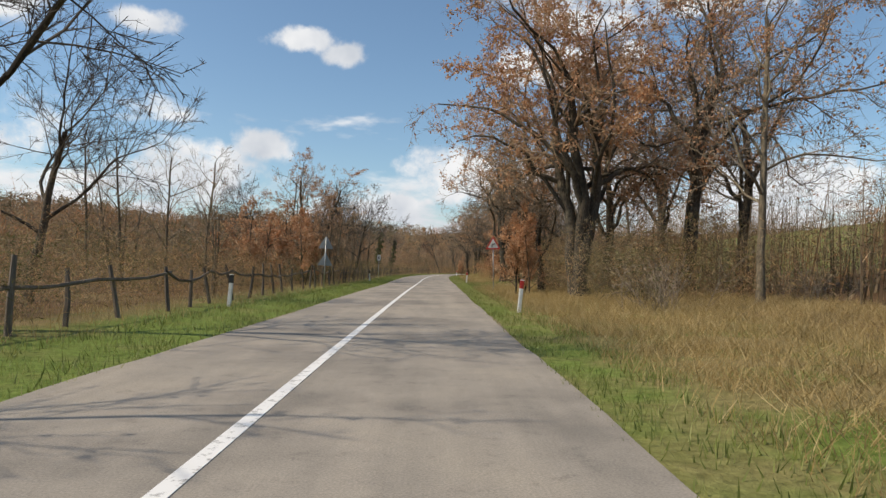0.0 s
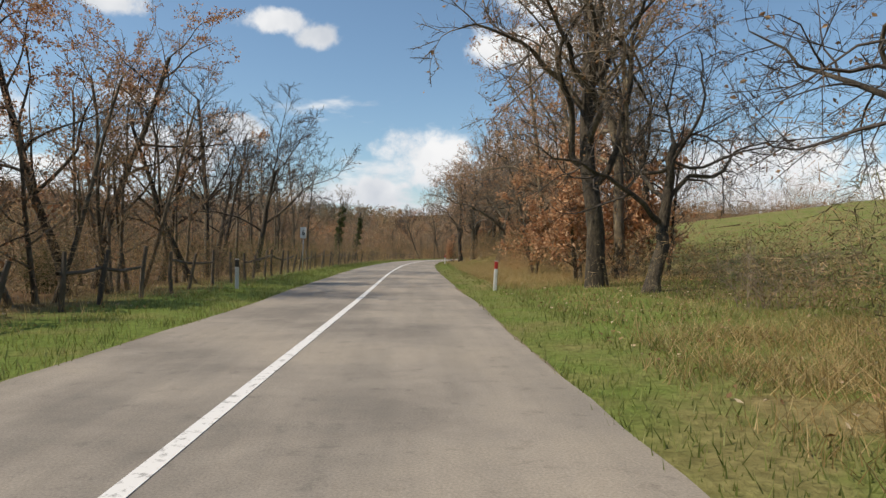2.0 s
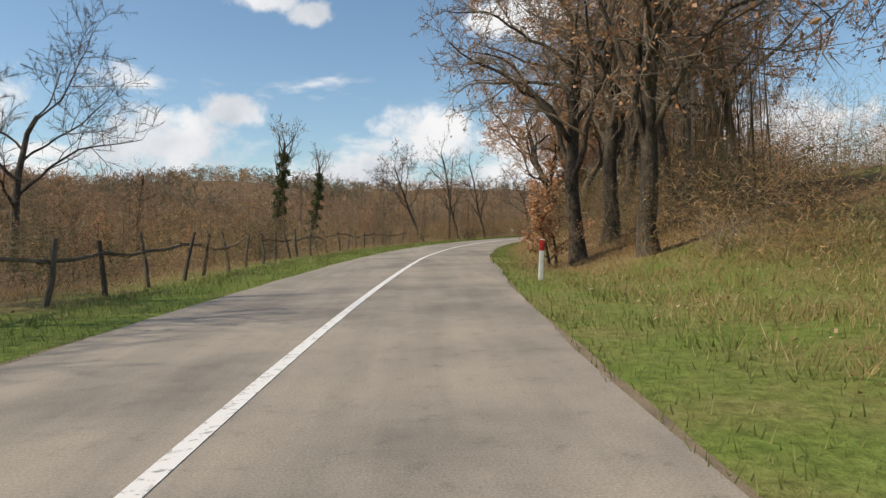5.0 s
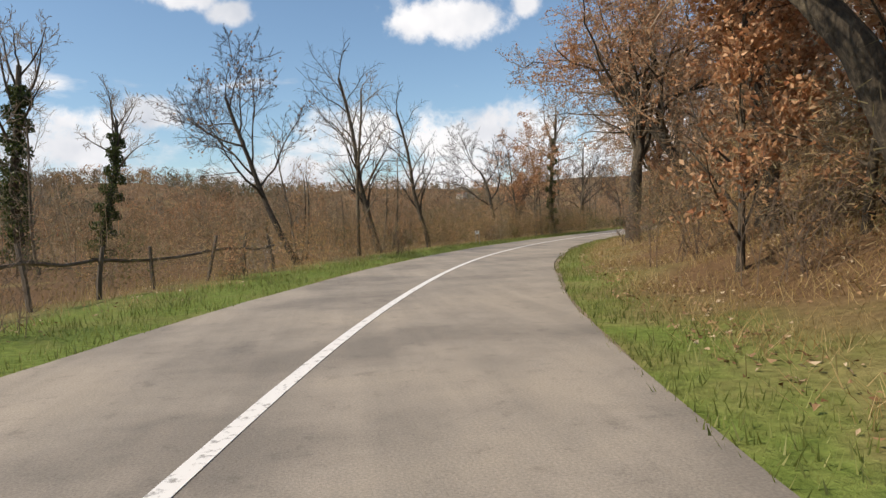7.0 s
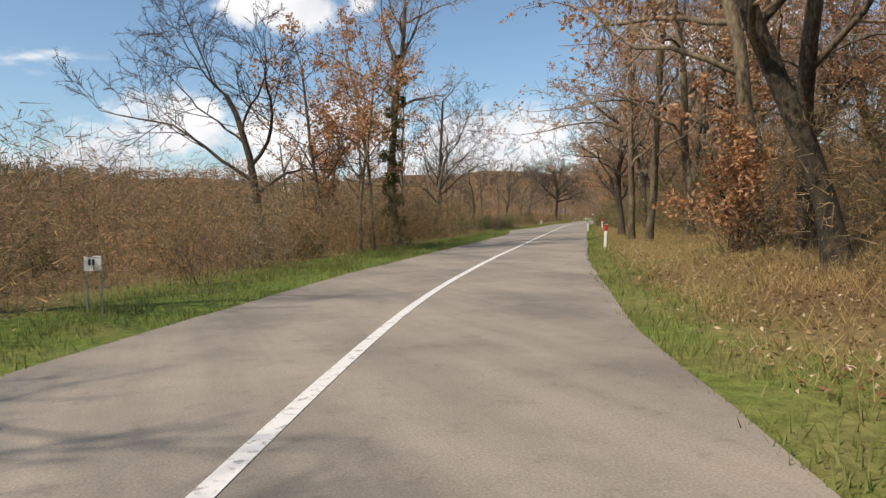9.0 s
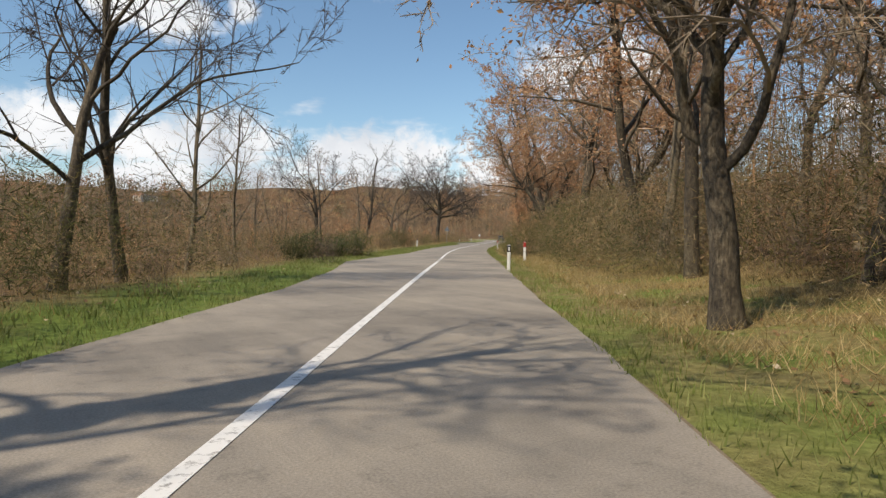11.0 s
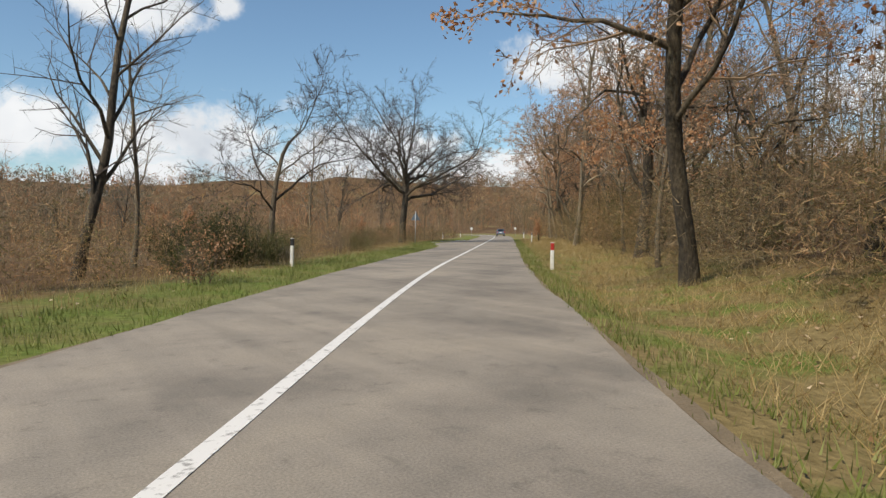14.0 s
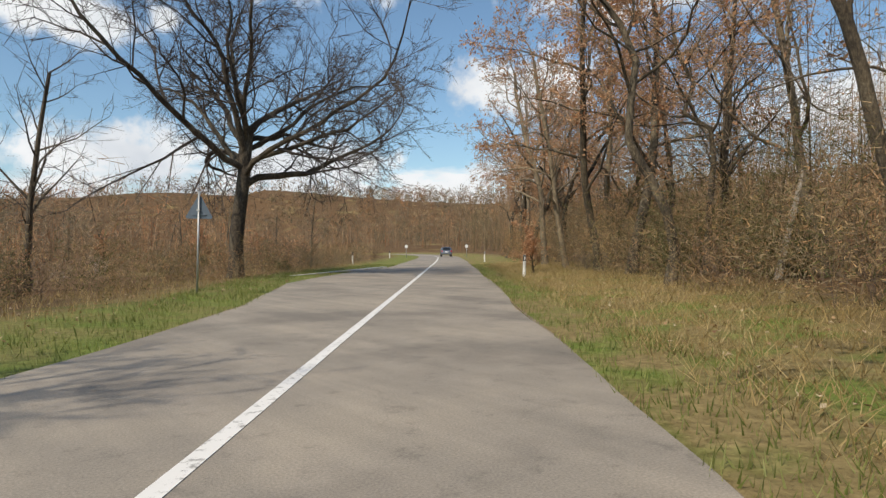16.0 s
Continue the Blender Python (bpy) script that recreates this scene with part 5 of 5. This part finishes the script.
far_wood("undergrowth", 520, pick_band(6.8, 15, 1, 19, 46), 2.5, 8, "tangled brown bramble below the oaks", *FINE, cat="undergrowth")
far_wood("undergrowth", 230, pick_band(6.6, 14, 1, 64, 83), 1.6, 17, "tangled brown bramble below the trees", *FINE, cat="undergrowth")
far_wood("undergrowth", 200, pick_band(8.5, 15, 1, 82, 95), 2.2, 26, "tangled brown bramble between the oaks", *FINE, cat="undergrowth")
far_wood("undergrowth", 170, pick_band(9.5, 17, 1, 96, 106), 2.0, 11, "tangled brown bramble below the trees", *FINE, cat="undergrowth")
far_wood("undergrowth", 120, pick_band(6.3, 12, 1, 102, 114), 2.2, 9, "tangled brown bramble below the oaks", *FINE, cat="undergrowth")


# ---- grass, straw and fallen leaves ----
def blades(name, n_, s0, s1, d0, d1, h0, h1, mat, seed, label, wide=0.02, bend=1.0):
    r = np.random.default_rng(seed)
    s = r.uniform(s0, s1, n_)
    lo, hi = d0(s), d1(s)
    d = lo + (hi - lo) * r.random(n_)
    # clumps
    keep = (np.sin(s * 1.7 + d * 2.1) * np.sin(s * 0.63 - d * 1.3) + r.normal(0, 0.5, n_)) > -0.35
    s, d = s[keep], d[keep]
    x, y = on_road(s, d)
    z = height(x, y) - 0.02
    n2 = len(x)
    a = r.uniform(0, 6.283, n2)
    h = r.uniform(h0, h1, n2)
    w = wide * r.uniform(0.6, 1.4, n2)
    lean = h * r.uniform(0.1, 0.7, n2) * bend
    b = r.uniform(0, 6.283, n2)
    v = np.empty((n2, 3, 3))
    v[:, 0] = np.stack([x - w * np.cos(a), y - w * np.sin(a), z], 1)
    v[:, 1] = np.stack([x + w * np.cos(a), y + w * np.sin(a), z], 1)
    v[:, 2] = np.stack([x + lean * np.cos(b), y + lean * np.sin(b), z + h], 1)
    f_ = np.arange(n2 * 3).reshape(-1, 3)
    return tagged(new(name, mesh_of(name, v.reshape(-1, 3), f_.tolist(), mat)), label, "grass", kind="stuff")


L_, R_ = left_edge, right_edge
blades("verge_grass", 120000, -2, 330, lambda s: L_(s) - 2.3, lambda s: L_(s) + 0.05, 0.05, 0.20, GRASS, 1, "fresh green grass along the road edge", 0.009)
blades("verge_grass", 90000, -2, 330, lambda s: R_(s) - 0.05, lambda s: R_(s) + np.interp(s, [40, 46, 104, 112, 205, 215, 330], [1.5, 2.2, 2.2, 1.1, 1.1, 1.5, 1.5]), 0.05, 0.18, GRASS, 2, "fresh green grass along the road edge", 0.009)
blades("dry_grass", 40000, -2, 44, lambda s: R_(s) + 0.9, lambda s: R_(s) + 6.5, 0.10, 0.32, STRAW, 3, "dry straw-coloured grass below the trees", 0.005, 1.8)
blades("dry_grass", 130000, 104, 330, lambda s: R_(s) + 0.7, lambda s: R_(s) + 6.5, 0.08, 0.34, STRAW, 13, "dry straw-coloured grass below the trees", 0.0045, 2.2)
blades("dry_grass", 110000, 2, 46, lambda s: R_(s) + 1.6, lambda s: R_(s) + 11, 0.12, 0.42, STRAW, 4, "matted dry straw-coloured grass", 0.006, 2.8)
blades("dry_grass", 45000, -2, 330, lambda s: L_(s) - 7, lambda s: L_(s) - 2.0, 0.10, 0.45, STRAW, 5, "dry grass between the thicket shrubs", 0.006)
blades("meadow_grass", 34000, 42, 61, lambda s: R_(s) + 1.2, lambda s: R_(s) + 24, 0.05, 0.2, GRASS, 6, "green spring meadow behind the trees", 0.014)
blades("dry_grass", 22000, 80, 112, lambda s: R_(s) + 1.6, lambda s: R_(s) + 10, 0.1, 0.35, STRAW, 15, "dry grass among the trees", 0.006, 1.6)
blades("dry_grass", 26000, 82, 112, lambda s: R_(s) + 2.4, lambda s: R_(s) + 20, 0.06, 0.26, STRAW, 34, "dry bents in the meadow grass", 0.008, 1.6)
blades("meadow_grass", 22000, 84, 108, lambda s: R_(s) + 1.2, lambda s: R_(s) + 24, 0.05, 0.2, GRASS, 18, "green spring meadow under the oaks", 0.014)
blades("dry_grass", 45000, 58, 86, lambda s: R_(s) + 1.6, lambda s: R_(s) + 9, 0.10, 0.38, STRAW, 19, "matted dry grass below the trees", 0.006, 2.2)
blades("dry_grass", 60000, 168, 325, lambda s: R_(s) + 0.9, lambda s: R_(s) + 5.0, 0.10, 0.34, STRAW, 21, "thick straw-coloured grass before the wood", 0.007, 2.4)
blades("dry_grass", 9000, 44, 104, lambda s: R_(s) + 1.5, lambda s: R_(s) + 5, 0.08, 0.3, STRAW, 14, "dry tufts in the roadside grass", 0.006, 1.6)
blades("dry_grass", 50000, 112, 172, lambda s: R_(s) + 1.0, lambda s: R_(s) + 9, 0.08, 0.34, STRAW, 7, "dry grass on the roadside bank", 0.006, 1.8)


def litter(name, n_, s0, s1, d0, d1, seed):
    r = np.random.default_rng(seed)
    s, d = r.uniform(s0, s1, n_), d0 + (d1 - d0) * r.random(n_)
    x, y = on_road(s, d)
    z = height(x, y) + r.uniform(0.02, 0.08, n_)
    a, k = r.uniform(0, 6.283, n_), r.uniform(0.02, 0.048, n_)
    v = np.empty((n_, 4, 3))
    for j, (ca, rr) in enumerate(((0, 1), (1.57, .6), (3.14, 1), (4.71, .6))):
        v[:, j] = np.stack([x + rr * k * np.cos(a + ca), y + rr * k * np.sin(a + ca), z + r.uniform(-0.02, 0.03, n_)], 1)
    return tagged(new(name, mesh_of(name, v.reshape(-1, 3), np.arange(n_ * 4).reshape(-1, 4).tolist(), LITTER)), "fallen dry leaves scattered under the trees", "leaf litter", kind="stuff")


litter("leaf_litter", 22000, 40, 330, 4.2, 13.0, 8)
litter("leaf_litter", 16000, 112, 190, 3.6, 11.0, 9)
litter("leaf_litter", 5000, 20, 330, -8.0, -4.2, 10)


# ---- fence: rough stakes with one crooked rail ----
random.seed(21)
fence = empty("fence", pose(*[float(v) for v in on_road(0, -5.6)], 0), label="rough weathered wooden stake fence along the thicket", category="fence")
inv = fence.matrix_basis.inverted()
tops = []
s = -4.0
stake_meshes = []
for k in range(4):
    w = Wood(200 + k)
    pts = [Vector((0, 0, -0.3)), Vector((w.r.uniform(-.03, .03), w.r.uniform(-.03, .03), 0.5)), Vector((w.r.uniform(-.06, .06), w.r.uniform(-.06, .06), 1.22))]
    w.tube(w.bark, pts, [0.062, 0.056, 0.045], 6)
    n_ = len(w.bark[0])
    w.bark[1].append(tuple(range(n_ - 6, n_)))
    stake_meshes.append(mesh_of("post", w.bark[0], w.bark[1], FENCE_WOOD))
while s < 149:
    d = -float(np.interp(s, [108, 138], [5.6, 6.9])) + random.uniform(-0.12, 0.12)
    x, y = (float(v) for v in on_road(s, d))
    z = ground_z(x, y)
    m = pose(x, y, z, random.uniform(-11, 11), random.uniform(-11, 11), random.uniform(0, 360)) @ Matrix.Diagonal((1, 1, random.uniform(0.85, 1.1), 1))
    ob = child("post", random.choice(stake_meshes), fence, m=inv @ m)
    tops.append(Vector((x, y, z + random.uniform(0.74, 1.02))))
    s += random.uniform(1.7, 2.3)
for a, b in zip(tops, tops[1:]):
    if random.random() < 0.16:
        continue
    w = Wood(random.randrange(9999))
    mid = a.lerp(b, 0.5) + Vector((random.uniform(-.05, .05), random.uniform(-.05, .05), random.uniform(-.12, .05)))
    over = (b - a).normalized() * 0.15
    w.tube(w.bark, [a - over, mid, b + over], [0.045, 0.04, 0.035], 5)
    child("rail", mesh_of("rail", w.bark[0], w.bark[1], FENCE_WOOD), fence, m=inv)


# ---- delineator posts ----
def delineator(x, y, red, lean=(0, 0), turn=0.0, h=1.0):
    root = empty("delineator_post", pose(x, y, ground_z(x, y), lean[0], lean[1], turn),
                 label="white plastic delineator post with a %s" % ("red reflector head" if red else "black band and pale reflector"), category="road post", group="delineator posts")
    bm = bmesh.new()
    prism(bm, [(-0.06, -0.2), (0.06, -0.2), (0.06, h * 0.72), (-0.06, h * 0.72)], -0.045, 0.045)
    bmesh.ops.bevel(bm, geom=[e_ for e_ in bm.edges if abs(e_.verts[0].co.z - e_.verts[1].co.z) > 0.3], offset=0.02, segments=3, affect="EDGES")
    part("shaft", bm, POST_WHITE, root)
    bm = bmesh.new()
    prism(bm, [(-0.061, h * 0.72), (0.061, h * 0.72), (0.061, h * 0.95), (-0.061, h * 0.99)], -0.046, 0.046)
    bmesh.ops.bevel(bm, geom=[e_ for e_ in bm.edges if abs(e_.verts[0].co.z - e_.verts[1].co.z) > 0.15], offset=0.018, segments=2, affect="EDGES")
    part("head", bm, RED_BAND if red else BLACK_BAND, root, "red head" if red else "black head")
    bm = bmesh.new()
    box(bm, (0.05, 0.012, 0.13), (0, -0.05, h * 0.84), bevel=0.004)
    part("reflector", bm, RED_BAND if red else SILVER, root)
    bm = bmesh.new()
    box(bm, (0.124, 0.094, 0.02), (0, 0, h * 0.985 - 0.012), bevel=0.006)
    part("cap", bm, POST_WHITE, root)
    return root


for x, y, red, lean, turn in [(2.75, 20.0, True, (2, 5), 0), (-6.0, 19.9, False, (0, -4), 180), (3.3, 58.2, True, (0, 3), -2), (-5.3, 58.5, False, (0, 0), 180), (4.4, 106.5, True, (0, 3), -5),
                              (30.9, 177.6, True, (0, 3), -32), (46.9, 200.6, False, (0, 0), -34), (53.0, 206.7, True, (0, 0), -35), (77.0, 238.7, True, (0, 1), -37), (69.9, 244.2, False, (0, -2), 143),
                              (105.2, 270.2, False, (0, 2), -40), (127.5, 296.0, False, (0, 0), -40), (114.6, 298.7, False, (0, 0), 140), (135.0, 322.0, False, (0, 0), 140)]:
    delineator(x, y, red, lean, turn)


# ---- signs ----
def rounded_triangle(side, r, cz, up=True):
    """Outline in x, z of a triangle with rounded corners, centred at height cz."""
    h = side * math.sqrt(3) / 2
    corners = [(-side / 2, -h / 3), (side / 2, -h / 3), (0, 2 * h / 3)]
    out = []
    for i, (x, z) in enumerate(corners):
        k = math.hypot(x, z)
        cx, cz_ = x * (1 - 2 * r / k), z * (1 - 2 * r / k)
        a0 = math.atan2(z, x)
        for j in range(7):
            a = a0 - 1.047 + 2.094 * j / 6
            out.append((cx + r * math.cos(a), cz_ + r * math.sin(a)))
    return [(x, (z if up else -z) + cz) for x, z in (out if up else out[::-1])]


def pole(root, h, r=0.03):
    bm = bmesh.new()
    cyl(bm, r, r, h + 0.3, (0, 0.05, h / 2 - 0.15), seg=14)
    part("pole", bm, GALV, root, "galvanised pole", smooth=True)
    bm = bmesh.new()
    cyl(bm, r * 1.1, r * 0.8, 0.03, (0, 0.05, h + 0.01), seg=14)
    part("pole_cap", bm, BLACK_BAND, root)


def clamps(root, heights):
    for z in heights:
        bm = bmesh.new()
        box(bm, (0.16, 0.10, 0.04), (0, 0.045, z), bevel=0.006)
        part("clamp", bm, GALV, root)


x, y = 3.78, 38.5
curve_sign = empty("warning_sign", pose(x, y, ground_z(x, y), 0, -1.5, 0), label="red-bordered triangular warning sign with a bent arrow", category="road sign")
pole(curve_sign, 3.05)
clamps(curve_sign, (2.6, 2.95))
for nm, side, r, y0, mat, lab in (("back_plate", 0.90, 0.045, 0.012, SIGN_BACK, "grey metal back"), ("border", 0.90, 0.045, -0.002, SIGN_RED, "red border"), ("face", 0.64, 0.03, -0.006, SIGN_WHITE, "white face")):
    bm = bmesh.new()
    prism(bm, rounded_triangle(side, r, 2.70), y0 - 0.004, y0 + (0.012 if nm == "back_plate" else 0.004))
    part(nm, bm, mat, curve_sign, lab)
bm = bmesh.new()
path = [(-0.065, 2.555), (-0.065, 2.66), (-0.045, 2.71), (0.0, 2.745), (0.06, 2.755)]
wid = [0.03, 0.028, 0.026, 0.026, 0.026]
outer, inner = [], []
for i, (px_, pz_) in enumerate(path):
    a, b = path[max(i - 1, 0)], path[min(i + 1, len(path) - 1)]
    tx, tz = b[0] - a[0], b[1] - a[1]
    k = math.hypot(tx, tz)
    outer.append((px_ - tz / k * wid[i], pz_ + tx / k * wid[i]))
    inner.append((px_ + tz / k * wid[i], pz_ - tx / k * wid[i]))
prism(bm, outer + [(0.06, 2.805), (0.125, 2.755), (0.06, 2.705)] + inner[::-1], -0.016, -0.0115)
part("arrow", bm, INK, curve_sign, "black bent arrow")


def sign_backs(x, y, turn, specs, h, name, label):
    """Signs that face the other way: their backs, poles and clamps."""
    root = empty(name, pose(x, y, ground_z(x, y), 0, 1.5, turn), label=label, category="road sign")
    pole(root, h)
    for cz, up, side, mat in specs:
        bm = bmesh.new()
        prism(bm, rounded_triangle(side, 0.045, cz, up), 0.084, 0.096)
        part("back_plate", bm, mat, root, "grey metal back")
        bm = bmesh.new()
        prism(bm, rounded_triangle(side, 0.045, cz, up), 0.098, 0.104)
        part("face", bm, SIGN_RED, root, "red face")
        bm = bmesh.new()
        box(bm, (side * 0.5, 0.03, 0.035), (0, 0.072, cz - 0.12), bevel=0.004)
        part("stiffener", bm, mat, root)
        bm = bmesh.new()
        box(bm, (0.10, 0.09, 0.04), (0, 0.045, cz), bevel=0.006)
        part("clamp", bm, GALV, root)
    return root


sign_backs(-6.2, 38.8, 3, [(2.55, True, 0.9, SIGN_BACK), (1.55, True, 0.9, SIGN_BACK)], 3.0, "warning_sign", "two stacked triangular signs seen from their grey backs")
sign_backs(91.0, 269.2, -40, [(2.32, True, 0.80, SIGN_BLUE)], 2.85, "warning_sign", "triangular sign seen from its dark slate-blue back")

# kilometre plate
x, y = -5.9, 76.0
km = empty("kilometre_sign", pose(x, y, ground_z(x, y), 0, 1.2, -4), label="small white kilometre plate on a grey pole", category="road sign")
pole(km, 2.6, 0.028)
clamps(km, (2.15, 2.5))
bm = bmesh.new()
box(bm, (0.36, 0.012, 0.66), (0, 0.0, 2.33), bevel=0.005)
part("plate", bm, SIGN_WHITE, km, "white plate")
txt = bpy.data.curves.new("digit", "FONT")
txt.body, txt.size, txt.align_x, txt.extrude, txt.offset = "6", 0.42, "CENTER", 0.001, 0.008
tob = new("digit_source", txt)
dme = bpy.data.meshes.new_from_object(tob.evaluated_get(bpy.context.evaluated_depsgraph_get()))
bpy.data.objects.remove(tob)
dme.materials.clear()
dme.materials.append(INK)
child("digit", dme, km, "black figure", pose(0, -0.009, 2.19, 90, 0, 0))

# hundred-metre plate on two legs; its figures cannot be read
x, y = 13.8, 166.4
hm = empty("distance_marker", pose(x - 0.5, y + 0.4, ground_z(x, y), 0, 0, -24), label="small white distance plate on two thin legs", category="road marker")
for dx in (-0.11, 0.11):
    bm = bmesh.new()
    box(bm, (0.025, 0.02, 0.95), (dx, 0.014, 0.36), bevel=0.004)
    part("leg", bm, GALV, hm)
bm = bmesh.new()
box(bm, (0.26, 0.012, 0.22), (0, 0, 0.74), bevel=0.004)
part("plate", bm, SIGN_WHITE, hm)
for dx in (-0.045, 0.015):
    bm = bmesh.new()
    box(bm, (0.035, 0.003, 0.09), (dx, -0.008, 0.76))
    part("marking", bm, INK, hm)
# small far signs at the next bend
for s_, d_ in ((372, -4.6), (374, 4.2)):
    x, y = (float(v) for v in on_road(s_, d_))
    far_sign = empty("bend_sign", pose(x, y, ground_z(x, y), 0, 0, -40), label="small pale road sign at the far bend", category="road sign")
    pole(far_sign, 1.9)
    bm = bmesh.new()
    box(bm, (0.42, 0.012, 0.42), (0, 0, 1.6), bevel=0.02)
    part("plate", bm, SIGN_WHITE, far_sign)


# ---- the car ahead ----
def hatchback(m):
    root = empty("car", m, label="grey hatchback standing in the lane, seen from behind", category="car")
    # side outline, y forward, z up
    prof = [(-2.0, 0.32), (-2.08, 0.55), (-2.05, 0.92), (-1.78, 1.02), (-1.45, 1.45), (-0.9, 1.53), (0.2, 1.50), (1.0, 1.02), (1.95, 0.82), (2.12, 0.55), (2.05, 0.3)]
    bm = bmesh.new()
    rings = []
    for hw, k in ((-0.88, 0.0), (-0.80, 1.0), (0.80, 1.0), (0.88, 0.0)):
        rings.append([bm.verts.new((hw * (0.80 if z > 1.05 else 1.0), y_ * (1 if k else 0.985), z if k else 0.32 + (z - 0.32) * 0.97)) for y_, z in prof])
    n_ = len(prof)
    for a, b in zip(rings, rings[1:]):
        for i in range(n_):
            bm.faces.new((a[i], a[(i + 1) % n_], b[(i + 1) % n_], b[i]))
    bm.faces.new(rings[0][::-1])
    bm.faces.new(rings[-1])
    bmesh.ops.recalc_face_normals(bm, faces=bm.faces)
    bmesh.ops.bevel(bm, geom=list(bm.edges), offset=0.03, segments=2, affect="EDGES")
    part("body", bm, CAR_PAINT, root, smooth=True)
    bm = bmesh.new()
    v = [bm.verts.new(q) for q in ((-0.60, -1.815, 1.06), (0.60, -1.815, 1.06), (0.52, -1.525, 1.41), (-0.52, -1.525, 1.41))]
    bm.faces.new(v)
    r_ = bmesh.ops.extrude_face_region(bm, geom=list(bm.faces))
    bmesh.ops.translate(bm, vec=(0, 0.03, 0), verts=[q for q in r_["geom"] if isinstance(q, bmesh.types.BMVert)])
    bmesh.ops.recalc_face_normals(bm, faces=bm.faces)
    part("rear_window", bm, CAR_GLASS, root)
    for sx in (-1, 1):
        bm = bmesh.new()
        v = [bm.verts.new((sx * 0.735, y_, z)) for y_, z in ((-1.35, 1.08), (0.75, 1.08), (0.25, 1.40), (-1.1, 1.42))]
        v2 = [bm.verts.new((sx * 0.70, q.co.y, q.co.z)) for q in v]
        bm.faces.new(v)
        bm.faces.new(v2[::-1])
        for i in range(4):
            bm.faces.new((v[i], v2[i], v2[(i + 1) % 4], v[(i + 1) % 4]))
        bmesh.ops.recalc_face_normals(bm, faces=bm.faces)
        part("side_window", bm, CAR_GLASS, root)
        bm = bmesh.new()
        box(bm, (0.20, 0.10, 0.26), (sx * 0.72, -2.03, 0.86), bevel=0.03)
        part("tail_lamp", bm, LAMP_RED, root, "red tail lamp")
        for wy in (-1.3, 1.3):
            bm = bmesh.new()
            cyl(bm, 0.31, 0.31, 0.2, (sx * 0.76, wy, 0.31), (0, 90, 0), 24)
            wheel = part("wheel", bm, TYRE, root)
            bm = bmesh.new()
            cyl(bm, 0.2, 0.18, 0.02, (sx * 0.865, wy, 0.31), (0, 90, 0), 16)
            part("rim", bm, GALV, wheel)
    bm = bmesh.new()
    box(bm, (1.66, 0.16, 0.24), (0, -2.06, 0.46), bevel=0.05)
    part("bumper", bm, CAR_PAINT, root)
    bm = bmesh.new()
    box(bm, (0.52, 0.02, 0.12), (0, -2.095, 0.74), bevel=0.005)
    part("number_plate", bm, SIGN_WHITE, root)
    bm = bmesh.new()
    box(bm, (1.1, 0.14, 0.04), (0, -1.52, 1.475), bevel=0.015)
    part("spoiler", bm, CAR_PAINT, root)
    return root


x, y = (float(v) for v in on_road(383, 1.5))
k = int(383 + S0)
hatchback(pose(x, y, 0.0, 0, 0, -math.degrees(math.atan2(TAN[k, 0], TAN[k, 1]))))


# ---- houses on the hill ----
def farmhouse(x, y, turn, w_, l_, h_):
    root = empty("farmhouse", pose(x, y, ground_z(x, y) - 0.5, 0, 0, turn), label="small pale farmhouse with a clay-tiled roof on the hill", category="house", group="hill houses")
    bm = bmesh.new()
    prism(bm, [(-w_ / 2, 0), (w_ / 2, 0), (w_ / 2, h_), (0, h_ + w_ * 0.2), (-w_ / 2, h_)], -l_ / 2, l_ / 2)
    part("wall", bm, PLASTER, root)
    for sx in (-1, 1):
        bm = bmesh.new()
        box(bm, (w_ * 0.58, l_ + 0.8, 0.25), (sx * w_ * 0.27, 0, h_ + w_ * 0.11), (0, sx * 21.8, 0))
        part("roof", bm, ROOF_TILE, root)
    for i in range(3):
        for zf in (0.3, 0.72):
            for sx in (-1, 1):
                bm = bmesh.new()
                box(bm, (0.1, 1.0, 1.3), (sx * (w_ / 2 + 0.02), (i - 1) * l_ * 0.3, h_ * zf))
                part("window", bm, CAR_GLASS, root)


for az_, dist, turn, w_, l_, h_ in ((8.3, 520, 30, 7, 9, 5), (9.2, 530, 75, 6, 7, 4.5)):
    farmhouse(43.7 + dist * math.sin(radians(az_)), 198.8 + dist * math.cos(radians(az_)), turn, w_, l_, h_)
